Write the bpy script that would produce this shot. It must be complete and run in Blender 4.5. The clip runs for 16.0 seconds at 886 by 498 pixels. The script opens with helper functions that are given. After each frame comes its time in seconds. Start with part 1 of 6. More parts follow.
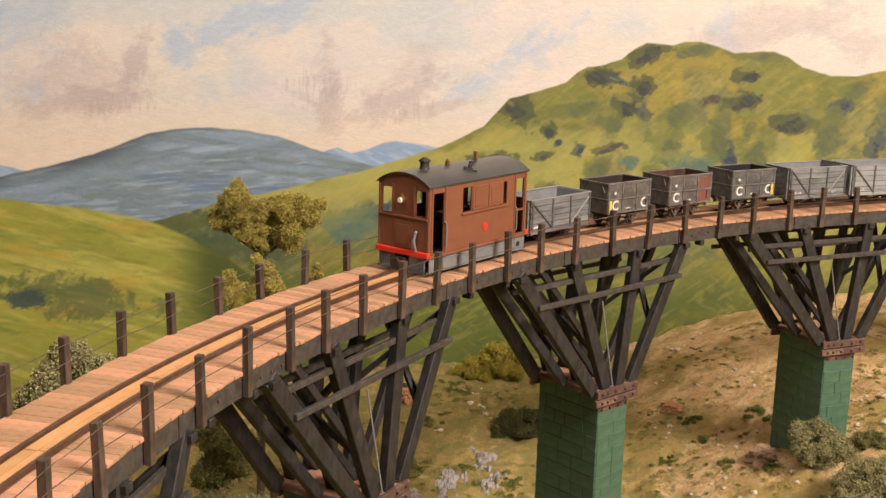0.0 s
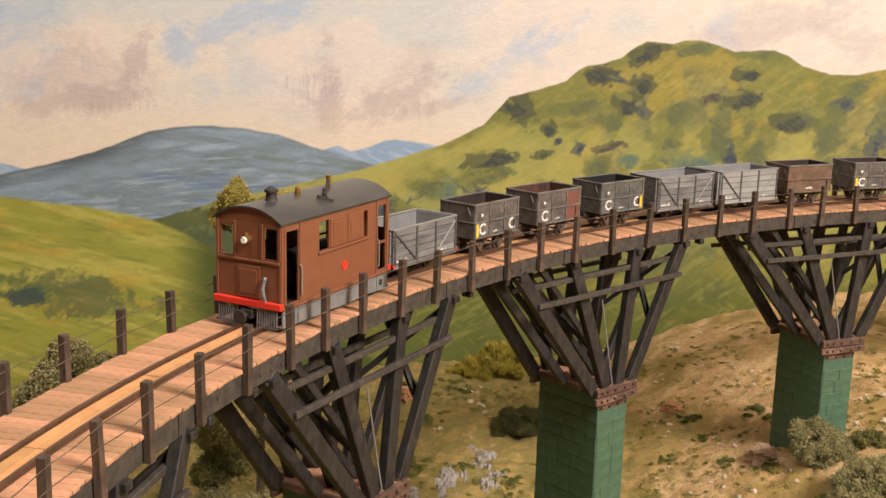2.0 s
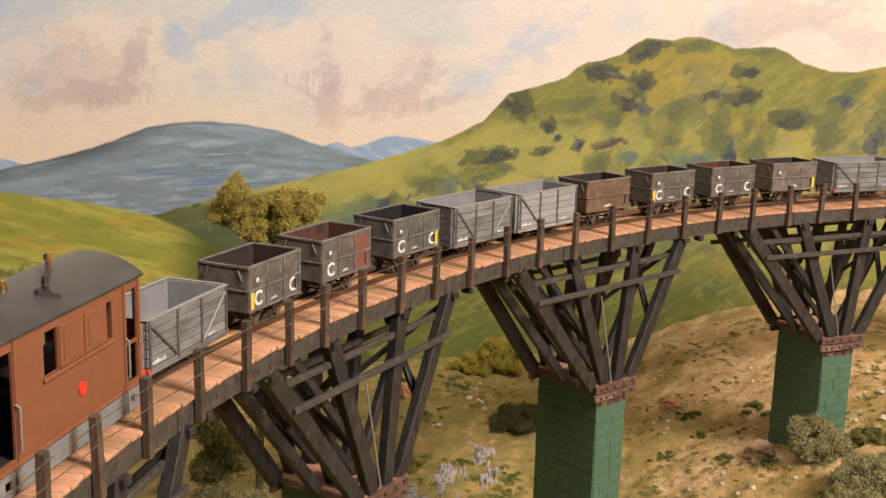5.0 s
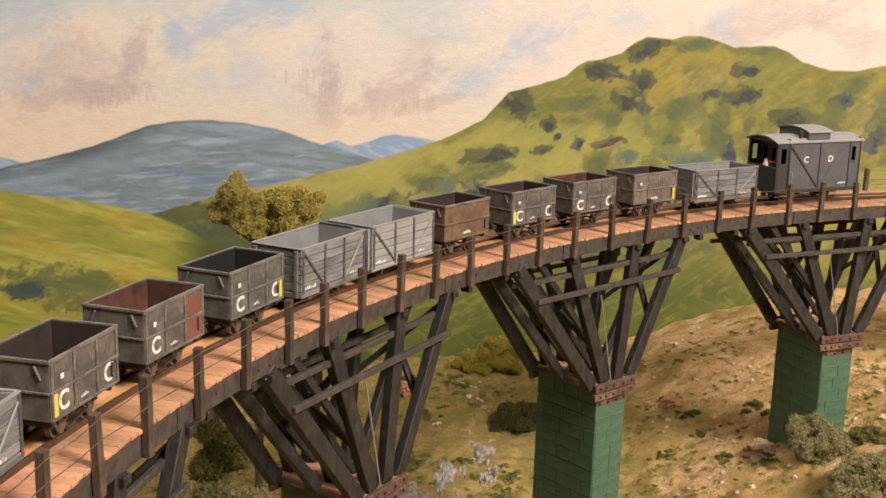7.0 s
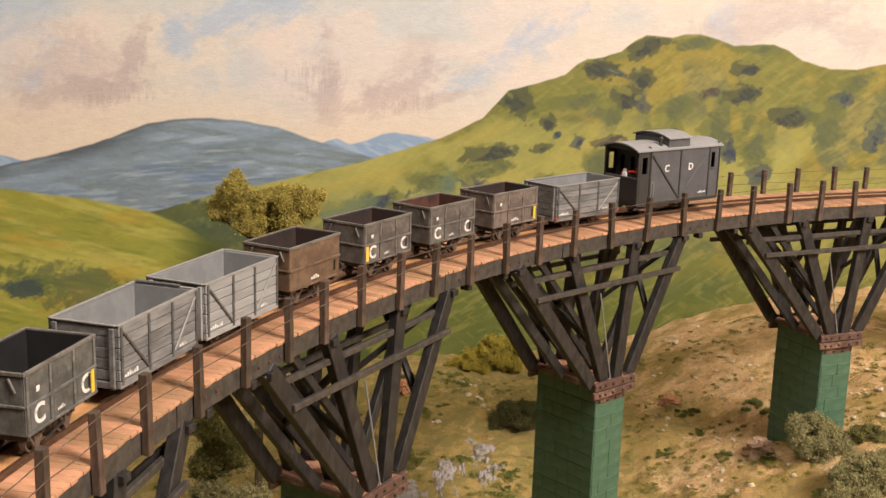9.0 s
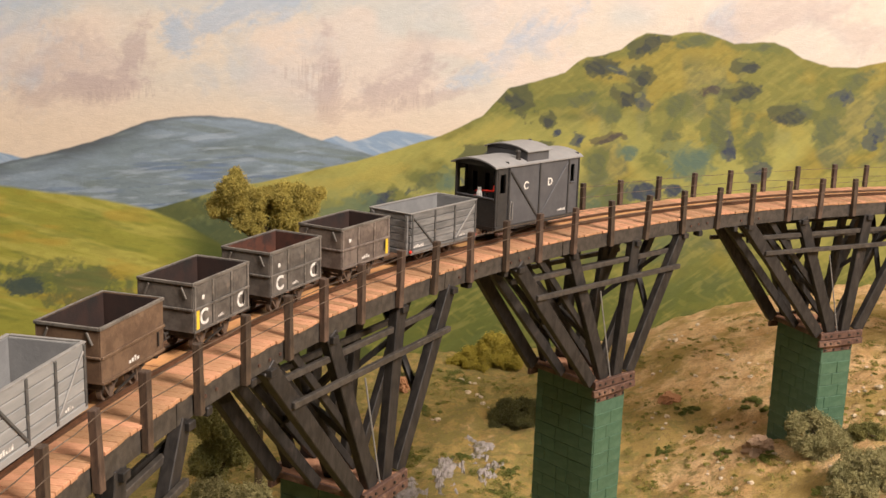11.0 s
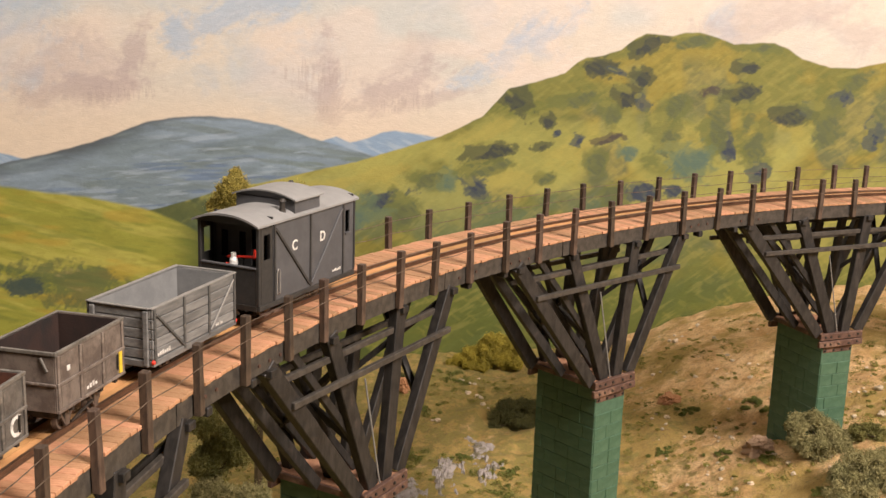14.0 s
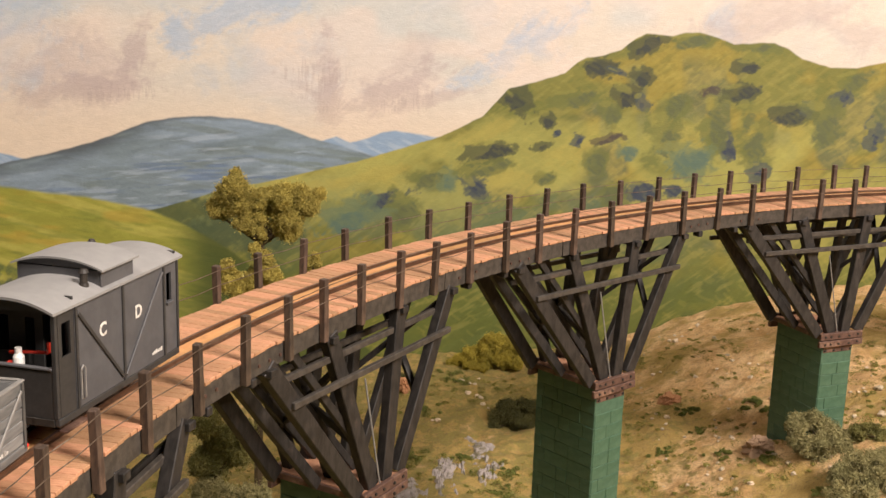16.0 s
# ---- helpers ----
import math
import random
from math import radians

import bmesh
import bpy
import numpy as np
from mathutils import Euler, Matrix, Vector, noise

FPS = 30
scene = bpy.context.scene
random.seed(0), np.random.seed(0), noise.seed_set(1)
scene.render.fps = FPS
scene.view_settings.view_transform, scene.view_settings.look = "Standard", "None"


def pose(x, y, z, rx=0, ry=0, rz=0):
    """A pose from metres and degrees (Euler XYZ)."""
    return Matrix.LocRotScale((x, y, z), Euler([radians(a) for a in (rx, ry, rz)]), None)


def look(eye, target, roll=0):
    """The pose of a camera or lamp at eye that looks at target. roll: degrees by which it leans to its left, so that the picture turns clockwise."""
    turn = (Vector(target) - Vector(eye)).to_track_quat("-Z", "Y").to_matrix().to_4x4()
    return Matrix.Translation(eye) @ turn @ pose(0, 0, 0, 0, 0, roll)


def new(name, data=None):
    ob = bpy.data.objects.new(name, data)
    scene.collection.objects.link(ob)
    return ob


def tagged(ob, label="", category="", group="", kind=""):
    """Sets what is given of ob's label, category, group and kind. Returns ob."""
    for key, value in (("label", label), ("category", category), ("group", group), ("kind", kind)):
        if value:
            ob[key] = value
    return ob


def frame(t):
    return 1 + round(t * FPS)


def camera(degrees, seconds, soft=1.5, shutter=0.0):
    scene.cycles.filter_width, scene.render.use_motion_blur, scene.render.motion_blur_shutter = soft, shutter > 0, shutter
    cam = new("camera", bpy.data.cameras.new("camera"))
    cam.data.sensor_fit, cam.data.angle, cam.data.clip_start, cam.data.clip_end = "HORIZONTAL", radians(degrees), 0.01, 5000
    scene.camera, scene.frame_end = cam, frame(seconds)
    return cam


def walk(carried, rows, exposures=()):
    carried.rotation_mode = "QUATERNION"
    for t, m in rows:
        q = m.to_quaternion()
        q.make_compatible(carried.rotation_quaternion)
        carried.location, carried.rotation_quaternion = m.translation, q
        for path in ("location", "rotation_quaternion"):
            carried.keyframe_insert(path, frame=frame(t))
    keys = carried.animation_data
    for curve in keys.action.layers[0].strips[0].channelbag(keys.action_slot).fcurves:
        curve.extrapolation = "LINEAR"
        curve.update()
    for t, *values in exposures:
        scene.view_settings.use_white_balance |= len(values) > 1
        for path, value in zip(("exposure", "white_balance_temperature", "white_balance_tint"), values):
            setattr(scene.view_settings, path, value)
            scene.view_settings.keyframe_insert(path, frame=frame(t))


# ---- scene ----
# A model railway: deck top is z = 0, the viaduct is an arc about CX, CY.
CX, CY, R = 0.774, 0.2622, 0.9701
HALF = 0.0368
EYE = (0.0, 0.0, 0.1971)
GROUND_BACK = 1.62

# ---- camera: nearly still, drifts slowly upward ----
cam = camera(42.08, 16.0, soft=1.5)
TILTS = [(0.0, 12.459, 0.098, 1.537), (1.0, 12.495, 0.092, 1.57), (2.0, 12.537, 0.09, 1.6), (3.0, 12.6, 0.075, 1.63),
         (4.0, 12.69, 0.062, 1.69), (5.2, 12.72, 0.05, 1.72), (6.5, 12.751, 0.042, 1.737), (7.5, 12.82, 0.025, 1.79),
         (8.2, 12.86, 0.016, 1.80), (9.0, 12.87, 0.014, 1.815), (11.5, 12.995, -0.002, 1.855), (12.5, 12.993, -0.004, 1.865),
         (12.9, 12.957, 0.0, 1.853), (14.0, 12.956, 0.0, 1.853), (16.0, 12.956, 0.002, 1.85)]


def aim(tilt, yaw, roll):
    p, y = radians(tilt), radians(yaw)
    d = Vector((-math.sin(y) * math.cos(p), math.cos(y) * math.cos(p), -math.sin(p)))
    return look(EYE, Vector(EYE) + d, roll)


walk(cam, [(t, aim(a, b, c)) for t, a, b, c in TILTS], exposures=((0.0, 0.0), (16.0, 0.0)))

# ---- light: warm unseen overhead lamps, a key from the right and an added fill ----
world = bpy.data.worlds.new("world")
scene.world = world
world.use_nodes = True
world.node_tree.nodes["Background"].inputs[0].default_value = (1.0, 0.9, 0.78, 1)
world.node_tree.nodes["Background"].inputs[1].default_value = 0.002


def overhead_lamp(place, target, size, watts, colour):
    d = bpy.data.lights.new("overhead_lamp", "AREA")
    d.shape, d.size, d.size_y = "RECTANGLE", size[0], size[1]
    d.energy, d.color = watts, colour
    ob = new("overhead_lamp", d)
    ob.matrix_world = look(place, target)
    return ob


WARM = (1.0, 0.88, 0.80)
overhead_lamp((1.36, -0.46, 1.50), (0.08, 1.15, -0.1), (0.70, 0.60), 118, WARM)
# fill lamp, added to brighten the left of the backdrop and deck
overhead_lamp((-0.55, 0.20, 1.70), (-0.3, 1.3, 0.0), (1.0, 0.7), 27, WARM)


# ---- materials ----
def lin(r, g, b):
    f = lambda c: (c / 12.92 if c <= 0.04045 else ((c + 0.055) / 1.055) ** 2.4)
    return (f(r / 255), f(g / 255), f(b / 255))


def nodes_of(m):
    m.use_nodes = True
    nt = m.node_tree
    return nt, nt.nodes["Principled BSDF"]


def noise_node(nt, scale, detail=4.0, rough=0.6, stretch=(1, 1, 1), coord="Object", distort=0.0):
    tc = nt.nodes.new("ShaderNodeTexCoord")
    mp = nt.nodes.new("ShaderNodeMapping")
    mp.inputs["Scale"].default_value = stretch
    n = nt.nodes.new("ShaderNodeTexNoise")
    n.inputs["Scale"].default_value, n.inputs["Detail"].default_value = scale, detail
    n.inputs["Roughness"].default_value, n.inputs["Distortion"].default_value = rough, distort
    nt.links.new(tc.outputs[coord], mp.inputs[0])
    nt.links.new(mp.outputs[0], n.inputs["Vector"])
    return n


def mixed(nt, fac, a, b):
    m = nt.nodes.new("ShaderNodeMix")
    m.data_type = "RGBA"
    for sock, v in ((m.inputs[0], fac), (m.inputs[6], a), (m.inputs[7], b)):
        if hasattr(v, "is_output"):
            nt.links.new(v, sock)
        elif isinstance(v, tuple):
            sock.default_value = (*v[:3], 1)
        else:
            sock.default_value = v
    return m.outputs[2]


def ramp(nt, value, lo, hi, a=0.0, b=1.0):
    r = nt.nodes.new("ShaderNodeMapRange")
    r.interpolation_type = "SMOOTHSTEP"
    for k, v in enumerate((lo, hi, a, b)):
        r.inputs[1 + k].default_value = v
    nt.links.new(value, r.inputs[0])
    return r.outputs[0]


def surface(name, base, second, wear=None, rough=0.7, metal=0.0, grain=300, patch=40, stretch=(1, 1, 1), wear_at=(0.62, 0.72),
            bump=0.25, bump_scale=600, random=0.0, height=0.0006, island=False, amount=0.8):
    """base and second mixed by fine grain, wear in larger patches, and a fine relief."""
    m = bpy.data.materials.new(name)
    nt, bs = nodes_of(m)
    g = noise_node(nt, grain, 5, 0.65, stretch)
    col = mixed(nt, ramp(nt, g.outputs[0], 0.35, 0.65, 0, amount), base, second)
    if wear:
        p = noise_node(nt, patch, 6, 0.7)
        col = mixed(nt, ramp(nt, p.outputs[0], wear_at[0], wear_at[1], 0, 0.85), col, wear)
    if random:
        if island:
            info = nt.nodes.new("ShaderNodeNewGeometry")
            value = info.outputs["Random Per Island"]
        else:
            info = nt.nodes.new("ShaderNodeObjectInfo")
            value = info.outputs["Random"]
        hs = nt.nodes.new("ShaderNodeHueSaturation")
        nt.links.new(ramp(nt, value, 0, 1, 1 - random, 1 + random), hs.inputs["Value"])
        nt.links.new(ramp(nt, value, 0, 1, 0.5 + random * 0.03, 0.5 - random * 0.03), hs.inputs["Hue"])
        nt.links.new(col, hs.inputs["Color"])
        col = hs.outputs[0]
    nt.links.new(col, bs.inputs["Base Color"])
    bs.inputs["Roughness"].default_value, bs.inputs["Metallic"].default_value = rough, metal
    b = nt.nodes.new("ShaderNodeBump")
    b.inputs["Strength"].default_value, b.inputs["Distance"].default_value = bump, height
    bn = noise_node(nt, bump_scale, 4, 0.6, stretch)
    nt.links.new(bn.outputs[0], b.inputs["Height"])
    nt.links.new(b.outputs[0], bs.inputs["Normal"])
    return m


M = {}
M["plank"] = surface("deck_wood", (0.37, 0.182, 0.092), (0.48, 0.262, 0.14), (0.25, 0.115, 0.055), 0.75, grain=190, stretch=(7, 1, 1), patch=30, bump_scale=260, random=0.22, wear_at=(0.56, 0.76), bump=0.45, amount=1.0)
M["infill"] = surface("orange_board", (0.45, 0.225, 0.085), (0.52, 0.28, 0.11), (0.22, 0.11, 0.05), 0.7, grain=60, patch=45, bump_scale=300, wear_at=(0.54, 0.72), random=0.12)
M["rail"] = surface("rusty_rail", (0.10, 0.055, 0.032), (0.16, 0.085, 0.05), None, 0.45, 0.5, grain=200, bump_scale=900)
M["timber"] = surface("dark_timber", (0.010, 0.0085, 0.007), (0.031, 0.026, 0.0225), (0.11, 0.078, 0.06), 0.62, grain=220, patch=46, stretch=(1, 1, 0.35), bump_scale=420, wear_at=(0.58, 0.82), amount=1.0)
M["fascia"] = surface("grey_timber", (0.033, 0.028, 0.0235), (0.066, 0.056, 0.046), (0.12, 0.08, 0.056), 0.55, grain=200, patch=45, bump_scale=420, wear_at=(0.60, 0.80), amount=1.0)
M["post"] = surface("post_wood", (0.040, 0.025, 0.017), (0.088, 0.056, 0.036), (0.20, 0.125, 0.08), 0.65, grain=260, stretch=(1, 1, 0.3), patch=60, bump_scale=500, random=0.22, wear_at=(0.6, 0.78), amount=1.0)
M["iron"] = surface("rusty_iron", (0.085, 0.045, 0.033), (0.15, 0.085, 0.062), (0.30, 0.18, 0.12), 0.6, 0.2, grain=220, patch=90, bump_scale=700, wear_at=(0.5, 0.7))
M["rust_plate"] = surface("rusty_plate", (0.32, 0.155, 0.085), (0.42, 0.22, 0.13), (0.20, 0.09, 0.05), 0.75, grain=160, patch=80, bump_scale=500)
M["wire"] = surface("dull_wire", (0.09, 0.062, 0.042), (0.17, 0.125, 0.09), (0.42, 0.36, 0.28), 0.5, 0.4, patch=30, wear_at=(0.62, 0.7))
M["stone"] = surface("green_stone", (0.052, 0.112, 0.064), (0.078, 0.15, 0.09), (0.17, 0.25, 0.175), 0.5, grain=90, patch=38, bump_scale=260, random=0.03, wear_at=(0.60, 0.80), bump=0.8)
M["joint"] = surface("green_joint", (0.050, 0.105, 0.060), (0.072, 0.138, 0.082), None, 0.8)

M["brown"] = surface("brown_paint", (0.175, 0.062, 0.028), (0.20, 0.074, 0.034), (0.14, 0.048, 0.022), 0.5, grain=90, patch=30, bump=0.06, bump_scale=500)
M["roof"] = surface("dark_roof", (0.034, 0.032, 0.029), (0.056, 0.052, 0.045), (0.12, 0.11, 0.09), 0.33, grain=40, patch=26, bump=0.08, wear_at=(0.6, 0.8))
M["red"] = surface("red_paint", (0.62, 0.028, 0.014), (0.68, 0.04, 0.02), None, 0.45, bump=0.05)
M["skirt"] = surface("grey_skirt", (0.15, 0.155, 0.155), (0.20, 0.205, 0.20), (0.25, 0.19, 0.13), 0.55, grain=120, patch=40, bump=0.08)
M["dark"] = surface("sooty_black", (0.018, 0.015, 0.012), (0.035, 0.028, 0.022), (0.07, 0.045, 0.03), 0.6, grain=150, patch=60)
M["brass"] = surface("brass", (0.55, 0.36, 0.13), (0.42, 0.27, 0.10), None, 0.3, 0.9, bump=0.05)
M["lens"] = surface("lamp_glass", (0.85, 0.82, 0.75), (0.75, 0.72, 0.66), None, 0.12, bump=0.0)
M["grey_wood"] = surface("grey_planks", (0.105, 0.104, 0.10), (0.19, 0.185, 0.175), (0.30, 0.235, 0.175), 0.7, grain=130, stretch=(0.3, 1, 2), patch=34, bump_scale=400, random=0.14, wear_at=(0.58, 0.78), amount=1.0)
M["grey_light"] = surface("pale_grey_planks", (0.225, 0.225, 0.215), (0.29, 0.285, 0.27), (0.17, 0.16, 0.15), 0.7, grain=110, stretch=(0.3, 1, 2), patch=26, bump_scale=400, random=0.10)
M["grey_in"] = surface("bare_grey_lining", (0.20, 0.20, 0.195), (0.15, 0.15, 0.15), (0.35, 0.34, 0.32), 0.75, grain=60, patch=20)
M["iron_strap"] = surface("grey_strap", (0.065, 0.065, 0.063), (0.10, 0.098, 0.092), (0.25, 0.22, 0.18), 0.55, 0.2, patch=110, wear_at=(0.58, 0.75))
M["strap_pale"] = surface("worn_strap", (0.27, 0.26, 0.24), (0.20, 0.19, 0.18), None, 0.55, 0.2)
M["steel_dark"] = surface("grey_steel", (0.062, 0.054, 0.046), (0.125, 0.110, 0.095), (0.23, 0.185, 0.145), 0.6, grain=150, patch=60, bump=0.2, wear_at=(0.54, 0.74), amount=1.0)
M["steel_black"] = surface("weathered_slate_steel", (0.055, 0.055, 0.048), (0.112, 0.108, 0.096), (0.21, 0.195, 0.165), 0.6, grain=150, patch=60, bump=0.2, wear_at=(0.55, 0.76), amount=1.0)
M["steel_brown"] = surface("brown_steel", (0.085, 0.050, 0.029), (0.145, 0.090, 0.053), (0.23, 0.16, 0.105), 0.65, grain=150, patch=50, bump=0.2, wear_at=(0.55, 0.75), amount=1.0)
M["steel_umber"] = surface("umber_steel", (0.085, 0.064, 0.052), (0.16, 0.128, 0.105), (0.27, 0.215, 0.175), 0.65, grain=150, patch=50, bump=0.2, wear_at=(0.54, 0.74), amount=1.0)
for key, a, b, c in (("steel_dark", (0.082, 0.074, 0.064), (0.155, 0.14, 0.122), (0.27, 0.225, 0.18)), ("steel_black", (0.078, 0.078, 0.069), (0.145, 0.142, 0.128), (0.25, 0.235, 0.20)),
                     ("steel_brown", (0.095, 0.058, 0.035), (0.165, 0.105, 0.064), (0.26, 0.185, 0.125)), ("steel_umber", (0.11, 0.086, 0.071), (0.195, 0.16, 0.135), (0.31, 0.255, 0.21))):
    M["rib_" + key] = surface("worn_rib", a, b, c, 0.55, 0.1, grain=190, patch=110, bump=0.2, wear_at=(0.50, 0.68), amount=1.0)
M["rust_in"] = surface("rusty_lining", (0.095, 0.030, 0.015), (0.055, 0.020, 0.012), (0.018, 0.010, 0.008), 0.8, grain=70, patch=45, wear_at=(0.42, 0.62))
# dark linings: the shade inside the wagons is partly in these colours
M["dark_in"] = surface("dark_lining", (0.018, 0.009, 0.007), (0.034, 0.015, 0.010), (0.008, 0.007, 0.006), 0.8, grain=70, patch=45, wear_at=(0.45, 0.65))
M["black_in"] = surface("black_lining", (0.007, 0.0065, 0.0065), (0.013, 0.012, 0.011), None, 0.6, grain=70)
M["rim"] = surface("worn_steel_rim", (0.10, 0.09, 0.077), (0.20, 0.18, 0.155), (0.07, 0.06, 0.05), 0.55, 0.2, grain=200, patch=90, wear_at=(0.55, 0.7))
M["rust_panel"] = surface("rusty_panel", (0.17, 0.058, 0.035), (0.12, 0.05, 0.035), (0.10, 0.075, 0.06), 0.75, grain=90, patch=60)
M["white"] = surface("chalky_white", (0.70, 0.68, 0.63), (0.55, 0.52, 0.48), (0.24, 0.215, 0.185), 0.7, grain=300, patch=260, wear_at=(0.52, 0.64), bump=0.02)
M["yellow"] = surface("yellow_paint", (0.72, 0.50, 0.04), (0.62, 0.42, 0.03), None, 0.6, patch=150, bump=0.02)
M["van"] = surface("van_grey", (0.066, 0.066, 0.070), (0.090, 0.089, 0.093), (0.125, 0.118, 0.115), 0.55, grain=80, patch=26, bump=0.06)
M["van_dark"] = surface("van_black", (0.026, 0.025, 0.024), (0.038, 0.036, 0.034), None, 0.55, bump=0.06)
M["van_roof"] = surface("van_roof", (0.22, 0.215, 0.21), (0.255, 0.25, 0.24), (0.16, 0.15, 0.14), 0.7, grain=90, patch=18, bump=0.06)
M["room"] = surface("room_paint", (0.16, 0.15, 0.13), (0.20, 0.185, 0.16), None, 0.9, grain=6)
M["carpet"] = surface("room_floor", (0.16, 0.12, 0.09), (0.2, 0.15, 0.11), None, 0.95, grain=80)
M["rock"] = surface("pale_rock", (0.58, 0.47, 0.33), (0.45, 0.355, 0.24), (0.32, 0.24, 0.145), 0.85, grain=160, patch=60, random=0.25, bump=0.6, bump_scale=300)
M["rock_orange"] = surface("orange_rock", (0.46, 0.22, 0.10), (0.36, 0.17, 0.08), (0.40, 0.32, 0.22), 0.85, grain=160, patch=70, bump=0.6, bump_scale=300)
M["rock_pink"] = surface("pinkish_rock", (0.46, 0.29, 0.18), (0.54, 0.38, 0.26), (0.22, 0.14, 0.08), 0.85, grain=160, patch=80, bump=0.7, bump_scale=300)
M["rock_grey"] = surface("grey_outcrop", (0.36, 0.32, 0.30), (0.26, 0.225, 0.20), (0.14, 0.12, 0.06), 0.9, grain=110, patch=70, bump=0.9, bump_scale=260, wear_at=(0.5, 0.62))
M["bark"] = surface("bark", (0.07, 0.05, 0.025), (0.10, 0.07, 0.035), None, 0.9, bump_scale=300)


def foliage(name, a, b, c):
    m = bpy.data.materials.new(name)
    nt, bs = nodes_of(m)
    geo = nt.nodes.new("ShaderNodeNewGeometry")
    n = noise_node(nt, 40, 3)
    col = mixed(nt, ramp(nt, n.outputs[0], 0.35, 0.65), a, b)
    col = mixed(nt, ramp(nt, geo.outputs["Random Per Island"], 0.2, 1.0, 0, 0.35), col, c)
    nt.links.new(col, bs.inputs["Base Color"])
    bs.inputs["Roughness"].default_value = 0.85
    return m


M["leaf_olive"] = foliage("olive_foam", (0.42, 0.335, 0.065), (0.30, 0.245, 0.05), (0.54, 0.43, 0.11))
M["leaf_yellow"] = foliage("yellow_foam", (0.42, 0.33, 0.038), (0.31, 0.25, 0.032), (0.52, 0.41, 0.06))
M["leaf_dark"] = foliage("dark_green_foam", (0.075, 0.075, 0.02), (0.11, 0.10, 0.026), (0.15, 0.135, 0.04))
M["leaf_grey"] = foliage("grey_green_foam", (0.22, 0.20, 0.075), (0.31, 0.27, 0.11), (0.46, 0.40, 0.20))
M["leaf_mid"] = foliage("mid_green_foam", (0.15, 0.145, 0.035), (0.21, 0.19, 0.05), (0.30, 0.26, 0.09))
M["weed"] = foliage("green_weed", (0.12, 0.14, 0.025), (0.18, 0.19, 0.035), (0.27, 0.26, 0.06))
M["tuft"] = foliage("turf", (0.17, 0.18, 0.03), (0.27, 0.235, 0.045), (0.38, 0.30, 0.08))


# ---- mesh helpers ----
def mesh_of(name, bm, material):
    me = bpy.data.meshes.new(name)
    bmesh.ops.recalc_face_normals(bm, faces=bm.faces)
    bm.to_mesh(me)
    bm.free()
    me.materials.append(material)
    return me


def part(name, bm, material, parent, label="", at=None):
    ob = new(name, mesh_of(name, bm, material))
    ob.parent = parent
    if at is not None:
        ob.matrix_basis = at
    if label:
        tagged(ob, label)
    return ob


def thing(name, label, category, group="", at=None, kind=""):
    ob = new(name)
    ob.empty_display_size = 0.01
    if at is not None:
        ob.matrix_basis = at
    return tagged(ob, label, category, group, kind)


def box(bm, x0, x1, y0, y1, z0, z1, bevel=0.0):
    m = Matrix.Translation(((x0 + x1) / 2, (y0 + y1) / 2, (z0 + z1) / 2)) @ Matrix.Diagonal((x1 - x0, y1 - y0, z1 - z0, 1))
    vs = bmesh.ops.create_cube(bm, size=1, matrix=m)["verts"]
    if bevel:
        es = list({e for v in vs for e in v.link_edges})
        bmesh.ops.bevel(bm, geom=es, offset=bevel, segments=1, affect="EDGES")
    return vs


def boxed(x0, x1, y0, y1, z0, z1, bevel=0.0):
    bm = bmesh.new()
    box(bm, x0, x1, y0, y1, z0, z1, bevel)
    return bm


def beam(bm, p, q, w, h, out=(0, 0, 1), bevel=0.0):
    """A squared timber from p to q: w across, h along out."""
    p, q = Vector(p), Vector(q)
    d = q - p
    x = d.normalized()
    z = Vector(out) - x * x.dot(Vector(out))
    z.normalize()
    y = z.cross(x)
    m = Matrix((x, y, z)).transposed().to_4x4()
    m.translation = (p + q) / 2
    vs = bmesh.ops.create_cube(bm, size=1, matrix=m @ Matrix.Diagonal((d.length, w, h, 1)))["verts"]
    if bevel:
        bmesh.ops.bevel(bm, geom=list({e for v in vs for e in v.link_edges}), offset=bevel, segments=1, affect="EDGES")


def rod(bm, p, q, r, n=10, r2=None):
    p, q = Vector(p), Vector(q)
    d = q - p
    m = d.to_track_quat("Z", "Y").to_matrix().to_4x4()
    m.translation = (p + q) / 2
    bmesh.ops.create_cone(bm, cap_ends=True, segments=n, radius1=r, radius2=r if r2 is None else r2, depth=d.length, matrix=m)


def tube(bm, pts, r, n=6):
    for a, b in zip(pts[:-1], pts[1:]):
        rod(bm, a, b, r, n)


def arc_point(deg, dr, z=0.0):
    a = radians(deg)
    return Vector((CX + (R + dr) * math.cos(a), CY + (R + dr) * math.sin(a), z))


def sweep(bm, a0, a1, step, profile):
    """A bar of the given (radius offset, height) outline along the arc."""
    n = max(1, round(abs(a1 - a0) / step))
    rings = []
    for k in range(n + 1):
        a = a0 + (a1 - a0) * k / n
        rings.append([bm.verts.new(arc_point(a, dr, z)) for dr, z in profile])
    m = len(profile)
    for u, v in zip(rings[:-1], rings[1:]):
        for k in range(m):
            bm.faces.new((u[k], u[(k + 1) % m], v[(k + 1) % m], v[k]))
    bm.faces.new(rings[0])
    bm.faces.new(rings[-1][::-1])


def rect(r0, r1, z0, z1):
    return [(r0, z0), (r1, z0), (r1, z1), (r0, z1)]


def arc_pose(deg, dr=0.0, z=0.0):
    """Origin on the arc; x along the way of travel, y toward the arc's centre."""
    p = arc_point(deg, dr, z)
    return pose(p.x, p.y, p.z, 0, 0, deg + 90)


